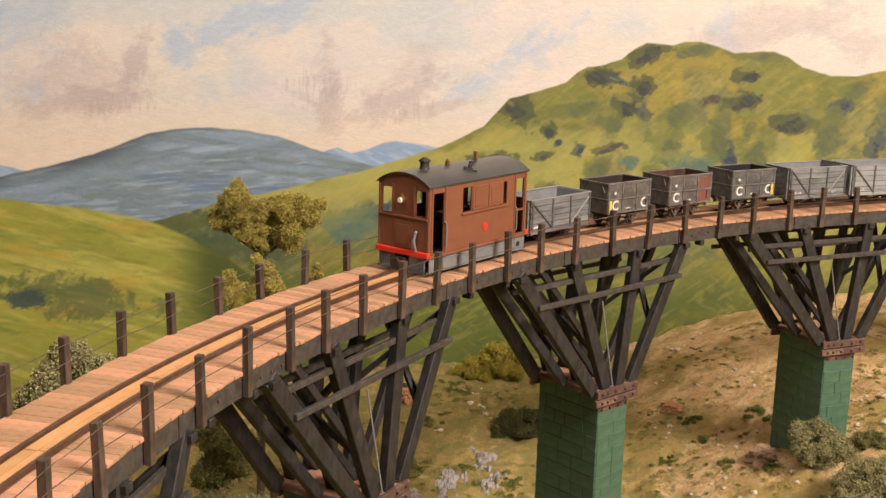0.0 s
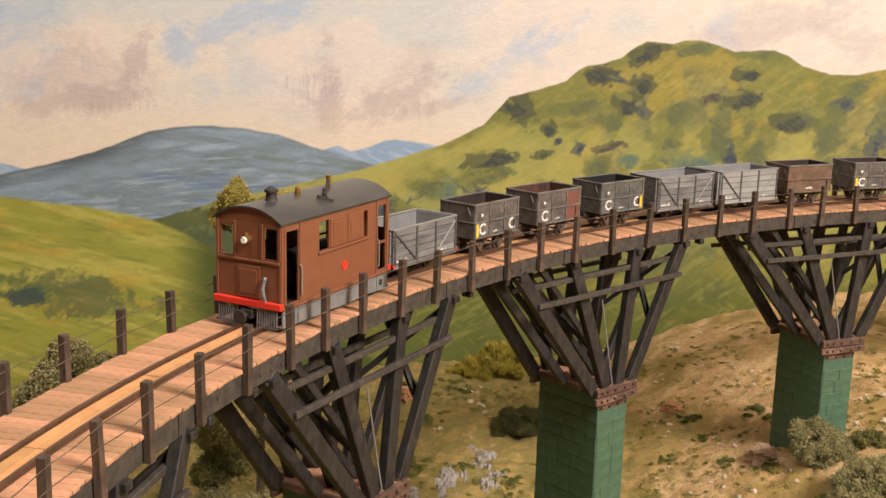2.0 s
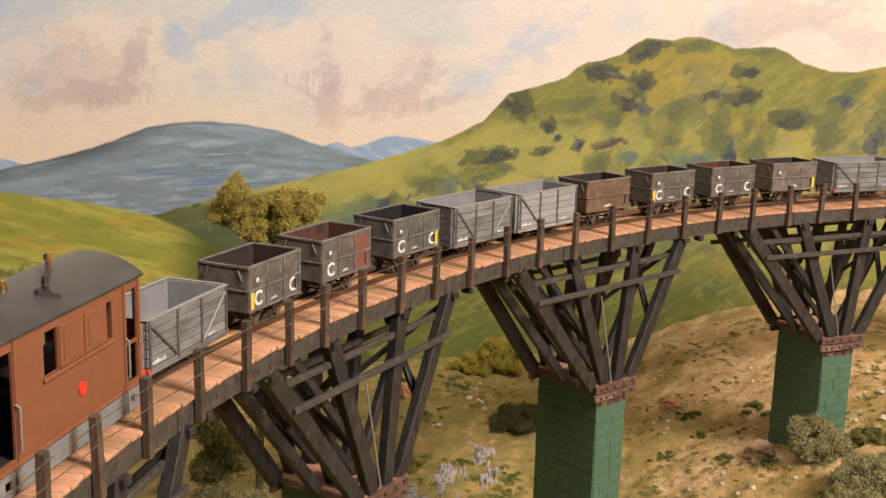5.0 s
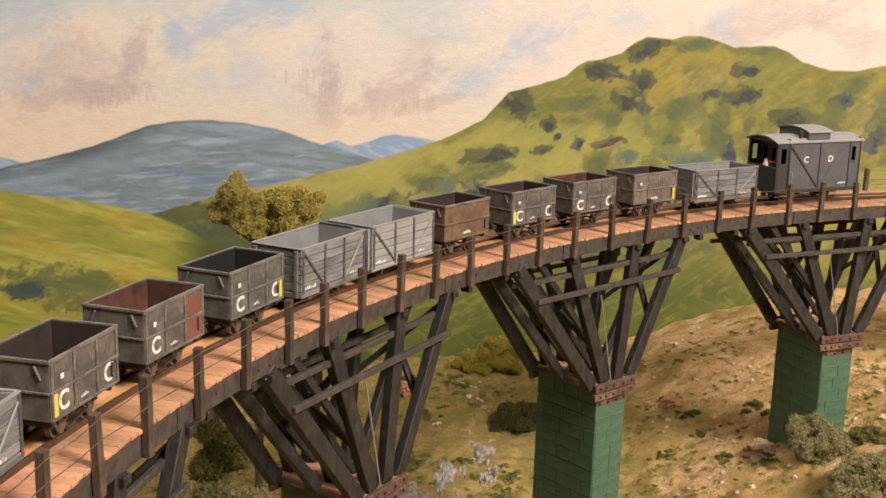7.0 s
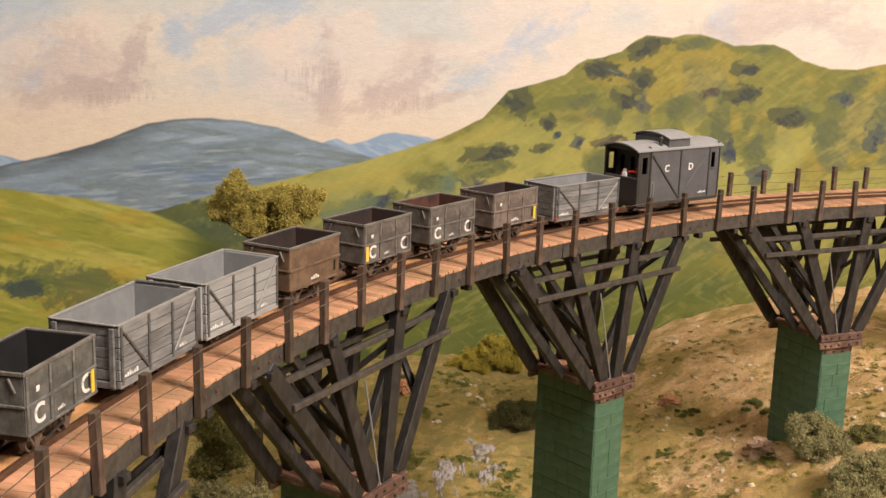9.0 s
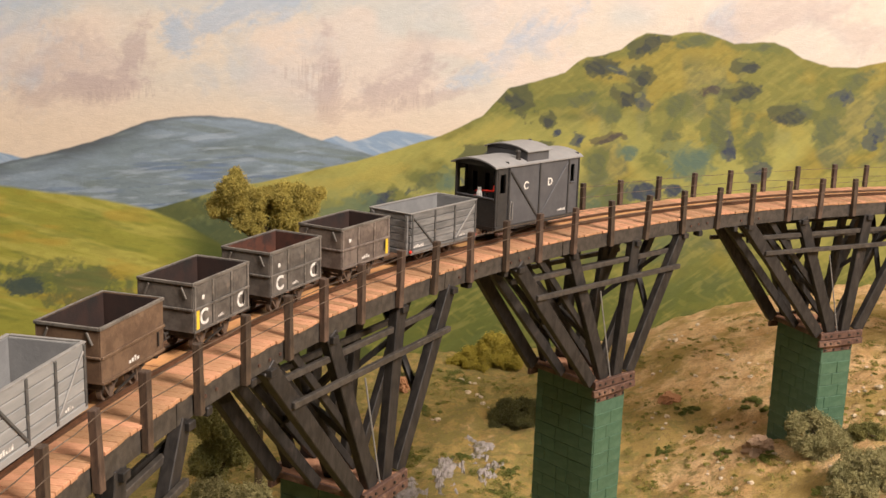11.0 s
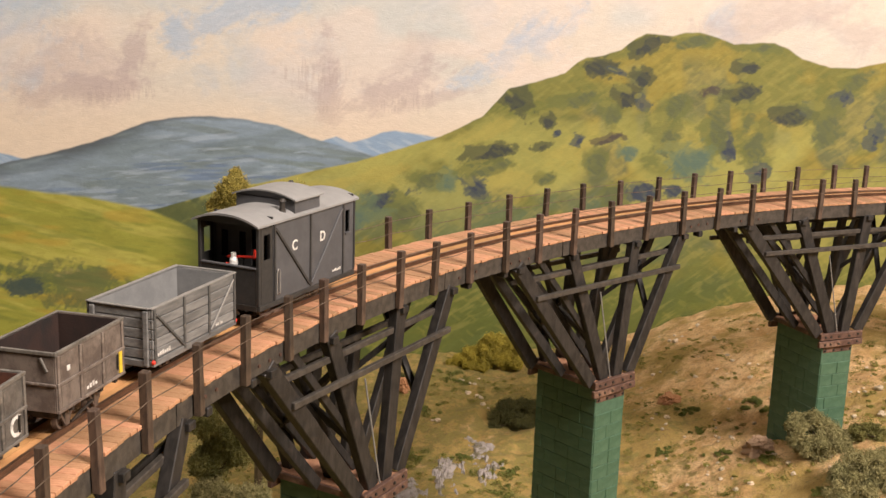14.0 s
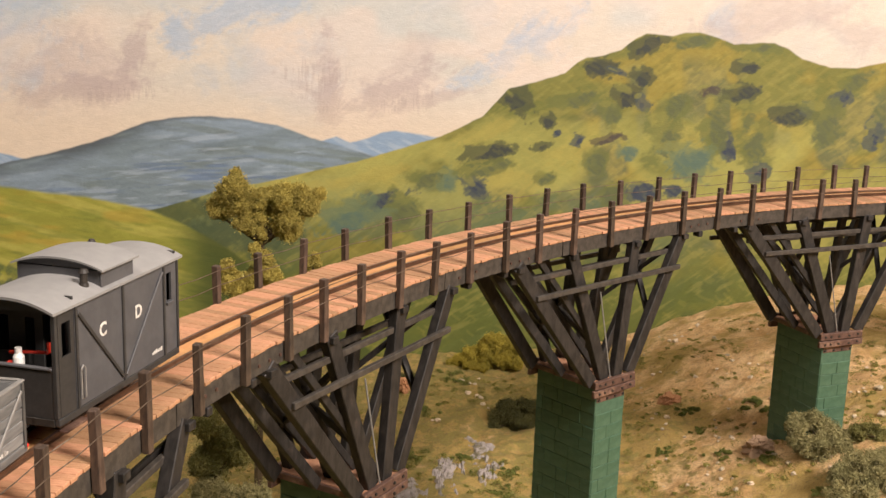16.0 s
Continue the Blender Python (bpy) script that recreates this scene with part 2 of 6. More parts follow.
def lettering(text, size, material, parent, at, name="letter"):
    cu = bpy.data.curves.new("letter", "FONT")
    cu.body, cu.size, cu.extrude = text, size, 0.00012
    cu.align_x, cu.align_y = "CENTER", "CENTER"
    cu.offset = size * 0.022
    tmp = bpy.data.objects.new("letter", cu)
    scene.collection.objects.link(tmp)
    bpy.context.view_layer.update()
    me = bpy.data.meshes.new_from_object(tmp)
    bpy.data.objects.remove(tmp)
    me.materials.clear()
    me.materials.append(material)
    ob = new(name, me)
    ob.parent, ob.matrix_basis = parent, at
    return ob


# ---- painted backdrop ----
TABLE = np.random.RandomState(7).rand(256, 256)


def vnoise(x, y):
    xi, yi = np.floor(x).astype(int), np.floor(y).astype(int)
    u, v = x - xi, y - yi
    u, v = u * u * (3 - 2 * u), v * v * (3 - 2 * v)
    a, b = TABLE[xi % 256, yi % 256], TABLE[(xi + 1) % 256, yi % 256]
    c, d = TABLE[xi % 256, (yi + 1) % 256], TABLE[(xi + 1) % 256, (yi + 1) % 256]
    return a + (b - a) * u + (c - a) * v + (a - b - c + d) * u * v


def fbm(x, y, octaves=4):
    s, k, w = 0, 0.5, 0
    for o in range(octaves):
        s, w = s + k * vnoise(x * 2 ** o + 17.3 * o, y * 2 ** o + 5.1 * o), w + k
        k *= 0.55
    return s / w


def step(a, b, v):
    u = np.clip((v - a) / (b - a), 0, 1)
    return u * u * (3 - 2 * u)


def strokes(x, z, angle, length, width, seed=0.0):
    """Brush marks: noise drawn out along an angle."""
    c, s = math.cos(radians(angle)), math.sin(radians(angle))
    wob = 0.15 * fbm(x * 9 + seed, z * 9, 2)
    return fbm((c * x + s * z) / length + seed, (-s * x + c * z + wob * width * 6) / width + seed * 1.7, 3)


def ridge(x, pts):
    px = np.array([p[0] for p in pts])
    pz = np.array([p[1] for p in pts])
    return np.interp(x, px, pz)


def dabs(x, z, angle, length, width, seed):
    """Short hard-edged brush dabs: each keeps one random tone."""
    c, s = math.cos(radians(angle)), math.sin(radians(angle))
    wx = x + width * 2.2 * (fbm(x * 40 + seed, z * 40, 2) - 0.5)
    wz = z + width * 2.2 * (fbm(x * 40, z * 40 + seed, 2) - 0.5)
    v = (-s * wx + c * wz) / width + 400
    row = np.floor(v).astype(int)
    u = (c * wx + s * wz) / length + 400 + TABLE[row % 256, int(seed) % 256] * 7
    return TABLE[np.floor(u).astype(int) % 256, (row * 7 + int(seed) * 13) % 256]


def blob(x, z, cx, cz, rx, rz, tilt=0.0, edge=0.35, seed=0.0):
    """A ragged painted patch."""
    c, s = math.cos(radians(tilt)), math.sin(radians(tilt))
    u, v = (c * (x - cx) + s * (z - cz)) / rx, (-s * (x - cx) + c * (z - cz)) / rz
    d = np.sqrt(u * u + v * v)
    near = d < 2.1 + edge
    out = np.zeros_like(x)
    xs, zs = x[near], z[near]
    out[near] = step(1.0 + edge * 0.5, 1.0 - edge * 0.5, d[near] + 1.5 * (fbm(xs * 30 + seed, zs * 36 + seed, 2) - 0.5) + 1.0 * (fbm(xs * 95 + seed, zs * 120 + seed, 3) - 0.5) + 0.35 * (dabs(xs, zs, 25 + seed * 9 % 40, 0.012, 0.004, 5) - 0.5))
    return out


def over(col, paint, a):
    return col + (np.array(paint) - col) * np.clip(a, 0, 1)[..., None]


def paint(x, z):
    P = lambda r, g, b: np.array(lin(r, g, b)) * np.array(PAINT_TINT)
    sky = np.zeros(x.shape + (3,)) + P(238, 224, 200)
    wx, wz = x + 0.09 * (fbm(x * 6, z * 6, 3) - 0.5), z + 0.07 * (fbm(x * 6 + 9, z * 7, 3) - 0.5)
    n1 = fbm(wx * 5 + 3, wz * 8 + 2, 4)
    n2 = strokes(x, z, 20, 0.14, 0.05, 4.0)
    sky = over(sky, P(210, 215, 207), step(0.0, 0.14, z) * step(0.40, 0.62, n1) * 0.7)
    sky = over(sky, P(246, 226, 204), step(0.50, 0.64, fbm(wx * 6 + 33, wz * 9 + 12, 3)) * 0.6)
    for cx, cz, rx, rz, tl, k in ((-0.61, 0.10, 0.06, 0.07, 40, 0.7), (-0.58, 0.155, 0.10, 0.03, 20, 0.6), (-0.355, 0.125, 0.018, 0.03, 10, 0.9), (-0.27, 0.16, 0.09, 0.025, 20, 0.9), (-0.24, 0.07, 0.08, 0.05, 0, 0.35),
                                  (0.09, 0.105, 0.09, 0.020, 32, 0.9), (0.14, 0.14, 0.05, 0.015, 25, 0.6), (0.40, 0.155, 0.02, 0.025, 0, 0.7), (0.02, 0.165, 0.07, 0.02, 30, 0.4)):
        a = blob(wx, wz, cx, cz, rx, rz, tl, 1.0, cx * 9)
        sky = over(sky, P(186, 202, 214), a * k * step(0.1, 0.6, n2) * 0.8)
    for cx, cz, rx, rz, tl, k in ((-0.54, 0.065, 0.08, 0.05, 15, 0.45), (-0.43, 0.105, 0.035, 0.020, 45, 0.8), (-0.52, 0.04, 0.10, 0.016, 8, 0.75), (-0.45, 0.055, 0.045, 0.02, 30, 0.6), (-0.185, 0.065, 0.022, 0.05, -10, 0.8),
                                  (-0.08, 0.052, 0.10, 0.018, 18, 0.75), (-0.04, 0.030, 0.06, 0.010, 10, 0.6), (-0.06, 0.09, 0.05, 0.02, 30, 0.35), (0.46, 0.155, 0.10, 0.022, 5, 0.5), (0.56, 0.125, 0.08, 0.02, -10, 0.45)):
        a = blob(wx, wz, cx, cz, rx, rz, tl, 1.0, cx * 5 + 2)
        sky = over(sky, P(203, 184, 174), a * k * 0.9)
    sky = over(sky, P(244, 222, 190), step(0.06, -0.03, z) * 0.75)
    dry = fbm(x * 420, z * 40, 2)
    for cx, cz, rx, rz in ((-0.185, 0.055, 0.035, 0.03), (-0.47, 0.03, 0.06, 0.012), (-0.05, 0.035, 0.05, 0.014)):
        sky = over(sky, P(196, 176, 164), blob(x, z, cx, cz, rx, rz, 8, 0.8, cx * 3) * step(0.5, 0.64, dry) * 0.4)
    t1, t2 = dabs(x, z, 18, 0.032, 0.0065, 3), dabs(x, z, -24, 0.026, 0.006, 9)
    sky = sky * (1 + 0.03 * (t1 - 0.5) + 0.02 * (t2 - 0.5))[..., None]
    sky = over(sky, P(252, 243, 228), step(0.80, 0.84, dabs(x, z, 22, 0.022, 0.004, 14)) * step(0.04, 0.09, z) * 0.10)
    col = sky * 0.93
    wig = 0.0022 * (fbm(x * 60, x * 0 + 1, 3) - 0.5)

    # far blue hills
    top = ridge(x, [(-1.3, -0.04), (-0.633, -0.056), (-0.60, -0.064), (-0.2, -0.04), (-0.176, -0.025), (-0.156, -0.018), (-0.136, -0.026), (-0.112, -0.019), (-0.09, -0.010), (-0.072, -0.007), (-0.04, -0.011), (0.03, -0.02), (1.3, -0.03)]) + wig
    a = step(top + 0.0015, top - 0.0015, z)
    f = strokes(x, z, -25, 0.035, 0.006, 3)
    hill = over(np.zeros_like(col) + P(150, 172, 190), P(186, 198, 204), step(0.45, 0.65, f) * 0.55)
    col = col + (hill - col) * a[..., None]

    # blue hill
    top = ridge(x, [(-1.3, -0.20), (-0.8, -0.11), (-0.634, -0.072), (-0.553, -0.052), (-0.512, -0.040), (-0.472, -0.026), (-0.447, -0.015), (-0.423, -0.006), (-0.392, 0.001), (-0.359, 0.005), (-0.327, 0.005), (-0.295, 0.003), (-0.267, 0.0), (-0.24, -0.004), (-0.216, -0.012), (-0.192, -0.021), (-0.156, -0.030), (-0.12, -0.039), (-0.071, -0.054), (0.3, -0.2), (1.3, -0.4)]) + wig
    a = step(top + 0.0015, top - 0.0015, z)
    d = top - z
    f = strokes(x, z, 9, 0.10, 0.014, 5)
    g = strokes(x, z, -6, 0.08, 0.008, 8)
    soft = fbm(x * 9 + 2, z * 20 + 5, 4)
    hill = np.zeros_like(col) + P(130, 144, 146)
    hill = over(hill, P(152, 168, 178), step(0.40, 0.66, f * 0.5 + soft * 0.5) * 0.7)
    hill = over(hill, P(114, 124, 112), step(0.50, 0.72, g * 0.5 + soft * 0.5) * 0.6)
    hill = over(hill, P(108, 126, 150), step(0.56, 0.74, strokes(x, z, 4, 0.07, 0.006, 31)) * step(0.03, 0.07, d) * 0.7)
    t1, t2 = dabs(x, z, 8, 0.03, 0.0045, 4), dabs(x, z, -8, 0.022, 0.004, 17)
    hill = hill * (1 + 0.14 * (t1 - 0.5) + 0.10 * (t2 - 0.5))[..., None]
    hill = over(hill, P(178, 190, 196), step(0.60, 0.76, strokes(x, z, 7, 0.05, 0.005, 51)) * step(0.01, 0.03, d) * 0.5)
    hill = over(hill, P(84, 90, 92), step(-0.34, -0.5, x) * step(0.030, 0.002, d) * step(0.25, 0.5, f) * 0.8)
    hill = over(hill, P(92, 98, 98), step(0.006, 0.001, d) * step(-0.2, -0.38, x) * 0.7)
    hill = over(hill, P(118, 130, 108), step(-0.30, -0.14, x) * step(0.48, 0.62, strokes(x, z, -8, 0.08, 0.012, 14)) * 0.7)
    drag = fbm(x * 330, z * 16, 2)
    hill = over(hill, P(166, 178, 182), step(0.66, 0.8, drag) * step(0.03, 0.05, d) * step(0.11, 0.07, d) * step(0.45, 0.6, soft) * 0.12)
    col = col + (hill - col) * a[..., None]

    # great green hill and the meadow that runs down from it
    top = ridge(x, [(-1.3, -0.25), (-0.55, -0.165), (-0.418, -0.132), (-0.369, -0.116), (-0.312, -0.098), (-0.232, -0.080), (-0.18, -0.066), (-0.127, -0.053), (-0.07, -0.034), (-0.008, -0.013), (0.022, 0.002), (0.05, 0.018), (0.066, 0.036), (0.084, 0.057), (0.12, 0.067), (0.162, 0.081), (0.178, 0.096), (0.192, 0.104), (0.215, 0.108), (0.238, 0.116), (0.256, 0.131), (0.272, 0.139), (0.29, 0.138), (0.308, 0.136), (0.326, 0.142), (0.346, 0.143), (0.37, 0.137), (0.394, 0.128), (0.42, 0.131), (0.449, 0.132), (0.47, 0.124), (0.49, 0.111), (0.53, 0.101), (0.567, 0.101), (0.605, 0.110), (0.75, 0.14), (1.3, 0.05)]) + wig
    a = step(top + 0.0012, top - 0.0012, z)
    d = top - z
    wx, wz = x + 0.03 * (fbm(x * 12, z * 12, 2) - 0.5), z + 0.03 * (fbm(x * 12 + 30, z * 12, 2) - 0.5)
    f = fbm(wx * 14 + 6, wz * 11 + 1, 3)
    g = fbm(wx * 11 + 26, wz * 17 + 11, 3)
    h = fbm(wx * 20 + 4, wz * 13 + 8, 3)
    br = strokes(x, z, 35, 0.03, 0.006, 6)
    hill = np.zeros_like(col) + P(134, 131, 66)
    hill = over(hill, P(164, 145, 66), step(0.46, 0.62, g) * 0.75)
    hill = over(hill, P(114, 118, 60), step(0.48, 0.62, f) * 0.7)
    hill = over(hill, P(102, 108, 78), step(0.52, 0.62, h) * step(0.02, 0.06, d) * step(0.10, 0.22, x) * 0.75)
    hill = over(hill, P(176, 168, 84), step(0.46, 0.62, fbm(wx * 12 + 60, wz * 14 + 2, 3)) * step(0.08, 0.17, d) * 0.7)
    hill = over(hill, P(188, 178, 92), step(0.035, 0.01, d) * step(0.05, -0.12, x) * 0.6)
    hill = over(hill, P(100, 116, 86), step(0.46, 0.60, fbm(x * 12 + 1, z * 15 + 3, 3)) * step(-0.05, -0.11, z) * step(0.5, 0.2, x) * 0.7)
    # lower meadow, its greens deepened to paint in the deck's cast shadow
    hill = over(hill, P(96, 104, 46), step(-0.12, -0.24, z) * 0.85)
    hill = over(hill, P(128, 124, 52), step(0.5, 0.75, strokes(x, z, 10, 0.12, 0.03, 44)) * step(-0.15, -0.2, z) * 0.6)
    hill = over(hill, P(168, 158, 84), step(0.56, 0.72, br) * 0.30)
    hill = over(hill, P(100, 106, 54), step(0.44, 0.30, br) * 0.30)
    lit = step(0.06, -0.02, z) * step(-0.16, -0.10, z) * step(0.42, 0.56, fbm(wx * 10 + 71, wz * 16 + 5, 3))
    hill = over(hill, P(182, 176, 94), lit * 0.6)
    t1, t2 = dabs(x, z, 38, 0.016, 0.0042, 5), dabs(x, z, -35, 0.014, 0.004, 21)
    hill = hill * (1 + 0.08 * (t1 - 0.5) + 0.05 * (t2 - 0.5))[..., None]
    hill = over(hill, P(182, 164, 80), step(0.86, 0.9, t2) * 0.12)
    hill = over(hill, P(102, 110, 68), step(0.86, 0.9, t1) * 0.12)
    # broad sunny strokes, then shrubs and rocky shade painted on the slope
    for cx, cz, rx, rz, tl in ((0.10, -0.08, 0.05, 0.022, 20), (0.57, 0.022, 0.035, 0.035, 30), (0.337, -0.002, 0.032, 0.022, 10), (0.243, -0.037, 0.012, 0.024, -10), (0.336, 0.083, 0.04, 0.018, 0), (0.05, -0.005, 0.05, 0.012, 25), (0.17, -0.03, 0.03, 0.014, 15), (-0.20, -0.10, 0.07, 0.010, 12), (-0.10, -0.07, 0.06, 0.008, 14)):
        hill = over(hill, P(186, 168, 84), blob(x, z, cx, cz, rx, rz, tl, 0.7, cx * 17) * (0.2 + 0.3 * t1))
    tones = {"D": (P(84, 88, 62), P(66, 70, 66)), "B": (P(82, 90, 84), P(62, 70, 84)), "G": (P(112, 116, 64), P(100, 106, 72)), "T": (P(108, 124, 92), P(96, 116, 98)), "U": (P(100, 92, 68), P(86, 78, 70))}
    for cx, cz, rx, rz, tl, tone in (
            (0.094, 0.041, 0.024, 0.015, -45, "D"), (0.141, 0.014, 0.010, 0.012, 0, "D"), (0.155, -0.002, 0.006, 0.005, 0, "B"), (0.135, -0.022, 0.012, 0.006, 10, "D"), (0.185, -0.012, 0.011, 0.008, 40, "B"), (0.225, -0.009, 0.024, 0.005, 10, "U"), (0.065, -0.032, 0.032, 0.012, 8, "D"), (0.206, 0.091, 0.027, 0.011, -8, "D"),
            (0.235, 0.085, 0.014, 0.004, -20, "B"), (0.270, 0.079, 0.012, 0.012, 0, "D"), (0.267, 0.123, 0.024, 0.010, 20, "D"), (0.335, 0.131, 0.025, 0.008, 5, "G"), (0.253, 0.049, 0.021, 0.017, -30, "D"), (0.270, 0.043, 0.008, 0.011, 20, "B"), (0.313, 0.038, 0.022, 0.015, 40, "G"), (0.306, -0.008, 0.019, 0.033, -25, "G"),
            (0.228, 0.027, 0.014, 0.016, 0, "G"), (0.364, 0.063, 0.011, 0.007, 10, "U"), (0.409, 0.060, 0.025, 0.011, 10, "D"), (0.420, 0.098, 0.018, 0.008, 0, "D"), (0.430, 0.126, 0.028, 0.007, -5, "G"), (0.481, 0.036, 0.039, 0.013, 4, "D"), (0.504, 0.039, 0.012, 0.010, 0, "B"), (0.551, 0.061, 0.012, 0.010, 0, "B"),
            (0.601, 0.007, 0.011, 0.018, -10, "B"), (0.397, -0.016, 0.009, 0.014, 10, "B"), (0.376, 0.016, 0.014, 0.039, -5, "G"), (0.434, -0.012, 0.021, 0.033, -8, "G"), (0.443, -0.047, 0.014, 0.011, 0, "B"), (0.420, 0.028, 0.012, 0.022, -20, "G"), (0.340, -0.034, 0.036, 0.022, 15, "T"), (0.211, -0.041, 0.015, 0.016, 0, "G"),
            (0.043, -0.087, 0.022, 0.017, -45, "B"), (0.002, -0.075, 0.011, 0.014, 0, "T"), (0.140, -0.068, 0.014, 0.008, 10, "G"), (0.241, -0.086, 0.014, 0.014, 0, "G"), (0.279, -0.082, 0.019, 0.014, 0, "B"), (0.324, -0.078, 0.010, 0.010, 0, "B"), (0.258, -0.026, 0.014, 0.012, 0, "T"), (0.179, 0.046, 0.030, 0.010, 10, "G"),
            (0.061, -0.054, 0.032, 0.008, 10, "G"), (0.528, 0.021, 0.023, 0.028, 0, "G"), (0.563, 0.083, 0.023, 0.010, 15, "G"), (-0.091, -0.103, 0.030, 0.014, 15, "B"), (-0.058, -0.124, 0.022, 0.022, 0, "G"), (-0.145, -0.135, 0.049, 0.022, 5, "T"), (-0.030, -0.073, 0.027, 0.011, 10, "G")):
        soft_edge = 0.6 if tone in "GT" else 0.32
        m = blob(x, z, cx, cz, rx * 1.12, rz * 1.12, tl, soft_edge, cx * 31)
        hill = over(hill, tones[tone][0], m * (0.72 if tone in "GT" else 0.80))
        inner = blob(x, z, cx + rx * 0.2, cz - rz * 0.2, rx * 0.75, rz * 0.7, tl + 15, soft_edge, cx * 13 + 4)
        hill = over(hill, tones[tone][1], inner * (0.5 + 0.4 * step(0.3, 0.6, t2)))
        hill = over(hill, P(150, 146, 74), blob(x, z, cx - rx * 0.5, cz + rz * 0.9, rx * 0.5, rz * 0.25, tl, 0.5, cx * 7) * 0.5)
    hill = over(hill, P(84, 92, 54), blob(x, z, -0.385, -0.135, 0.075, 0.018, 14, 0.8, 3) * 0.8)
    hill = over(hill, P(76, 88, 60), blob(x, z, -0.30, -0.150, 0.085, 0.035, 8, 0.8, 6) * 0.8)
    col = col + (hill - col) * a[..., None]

    # near meadow
    top = ridge(x, [(-1.3, -0.02), (-0.8, -0.085), (-0.636, -0.105), (-0.572, -0.112), (-0.507, -0.118), (-0.434, -0.131), (-0.40, -0.142), (-0.37, -0.154), (-0.313, -0.185), (-0.2, -0.27), (0.0, -0.4), (1.3, -0.7)]) + wig
    a = step(top + 0.004, top - 0.002, z)
    d = top - z
    f = strokes(x, z, -14, 0.10, 0.012, 15)
    g = strokes(x, z, -8, 0.06, 0.009, 19)
    hill = np.zeros_like(col) + P(158, 156, 66)
    hill = over(hill, P(190, 180, 88), step(0.42, 0.66, f) * 0.75)
    hill = over(hill, P(126, 134, 60), step(0.50, 0.70, g) * 0.55)
    hill = over(hill, P(190, 158, 66), step(0.54, 0.74, strokes(x, z, -4, 0.09, 0.022, 28)) * step(-0.34, -0.5, x) * 0.6)
    t1, t2 = dabs(x, z, -12, 0.035, 0.005, 8), dabs(x, z, 6, 0.022, 0.004, 33)
    hill = hill * (1 + 0.13 * (t1 - 0.5) + 0.10 * (t2 - 0.5))[..., None]
    hill = over(hill, P(86, 98, 68), blob(x, z, -0.54, -0.245, 0.11, 0.026, -4, 0.6, 3) * 0.7)
    hill = over(hill, P(70, 84, 78), blob(x, z, -0.61, -0.252, 0.032, 0.012, 0, 0.5, 5) * 0.9)
    hill = over(hill, P(160, 148, 92), blob(x, z, -0.52, -0.243, 0.045, 0.012, -4, 0.8, 8) * step(0.5, 0.6, f) * 0.9)
    hill = over(hill, P(92, 108, 50), step(-0.42, -0.33, x) * 0.7)
    hill = over(hill, P(66, 74, 38), step(-0.40, -0.33, x) * step(-0.12, -0.17, z) * 0.7)
    col = col + (hill - col) * a[..., None]
    return np.clip(col, 0.004, 0.9)


PAINT_TINT = (0.80, 0.82, 0.90)


def backdrop():
    xs = np.concatenate([np.linspace(-1.3, -0.72, 24)[:-1], np.linspace(-0.72, 0.72, 1100), np.linspace(0.72, 1.3, 24)[1:]])
    zs = np.concatenate([np.linspace(-0.70, -0.42, 12)[:-1], np.linspace(-0.42, 0.21, 480), np.linspace(0.21, 0.75, 20)[1:]])
    X, Z = np.meshgrid(xs, zs)
    nx, nz = len(xs), len(zs)
    col = paint(X, Z)
    co = np.stack([X, np.full_like(X, GROUND_BACK), Z], -1).reshape(-1, 3)
    k = np.arange(nx * nz).reshape(nz, nx)
    quads = np.stack([k[:-1, :-1], k[:-1, 1:], k[1:, 1:], k[1:, :-1]], -1).reshape(-1, 4)
    me = bpy.data.meshes.new("backdrop")
    me.vertices.add(len(co))
    me.vertices.foreach_set("co", co.ravel())
    me.loops.add(quads.size)
    me.loops.foreach_set("vertex_index", quads.ravel().astype(np.int32))
    me.polygons.add(len(quads))
    me.polygons.foreach_set("loop_start", np.arange(0, quads.size, 4, dtype=np.int32))
    me.update(calc_edges=True)
    at = me.color_attributes.new("paint", "FLOAT_COLOR", "POINT")
    at.data.foreach_set("color", np.concatenate([col, np.ones(col.shape[:2] + (1,))], -1).astype(np.float32).ravel())
    m = bpy.data.materials.new("painted_canvas")
    nt, bs = nodes_of(m)
    ca = nt.nodes.new("ShaderNodeVertexColor")
    ca.layer_name = "paint"
    n = noise_node(nt, 55, 6, 0.7, (1, 1, 2.2))
    hs = nt.nodes.new("ShaderNodeHueSaturation")
    nt.links.new(ca.outputs[0], hs.inputs["Color"])
    nt.links.new(ramp(nt, n.outputs[0], 0.25, 0.75, 0.955, 1.045), hs.inputs["Value"])
    nt.links.new(hs.outputs[0], bs.inputs["Base Color"])
    bs.inputs["Roughness"].default_value = 0.6
    bs.inputs["Specular IOR Level"].default_value = 0.25
    b = nt.nodes.new("ShaderNodeBump")
    b.inputs["Strength"].default_value, b.inputs["Distance"].default_value = 0.35, 0.0012
    nb = noise_node(nt, 120, 5, 0.65, (1, 1, 2.6), distort=0.8)
    nt.links.new(nb.outputs[0], b.inputs["Height"])
    nt.links.new(b.outputs[0], bs.inputs["Normal"])
    me.materials.append(m)
    ob = new("backdrop", me)
    tagged(ob, "hand-painted backdrop of cloudy sky, blue hill and green hills", "backdrop", kind="structure")


backdrop()

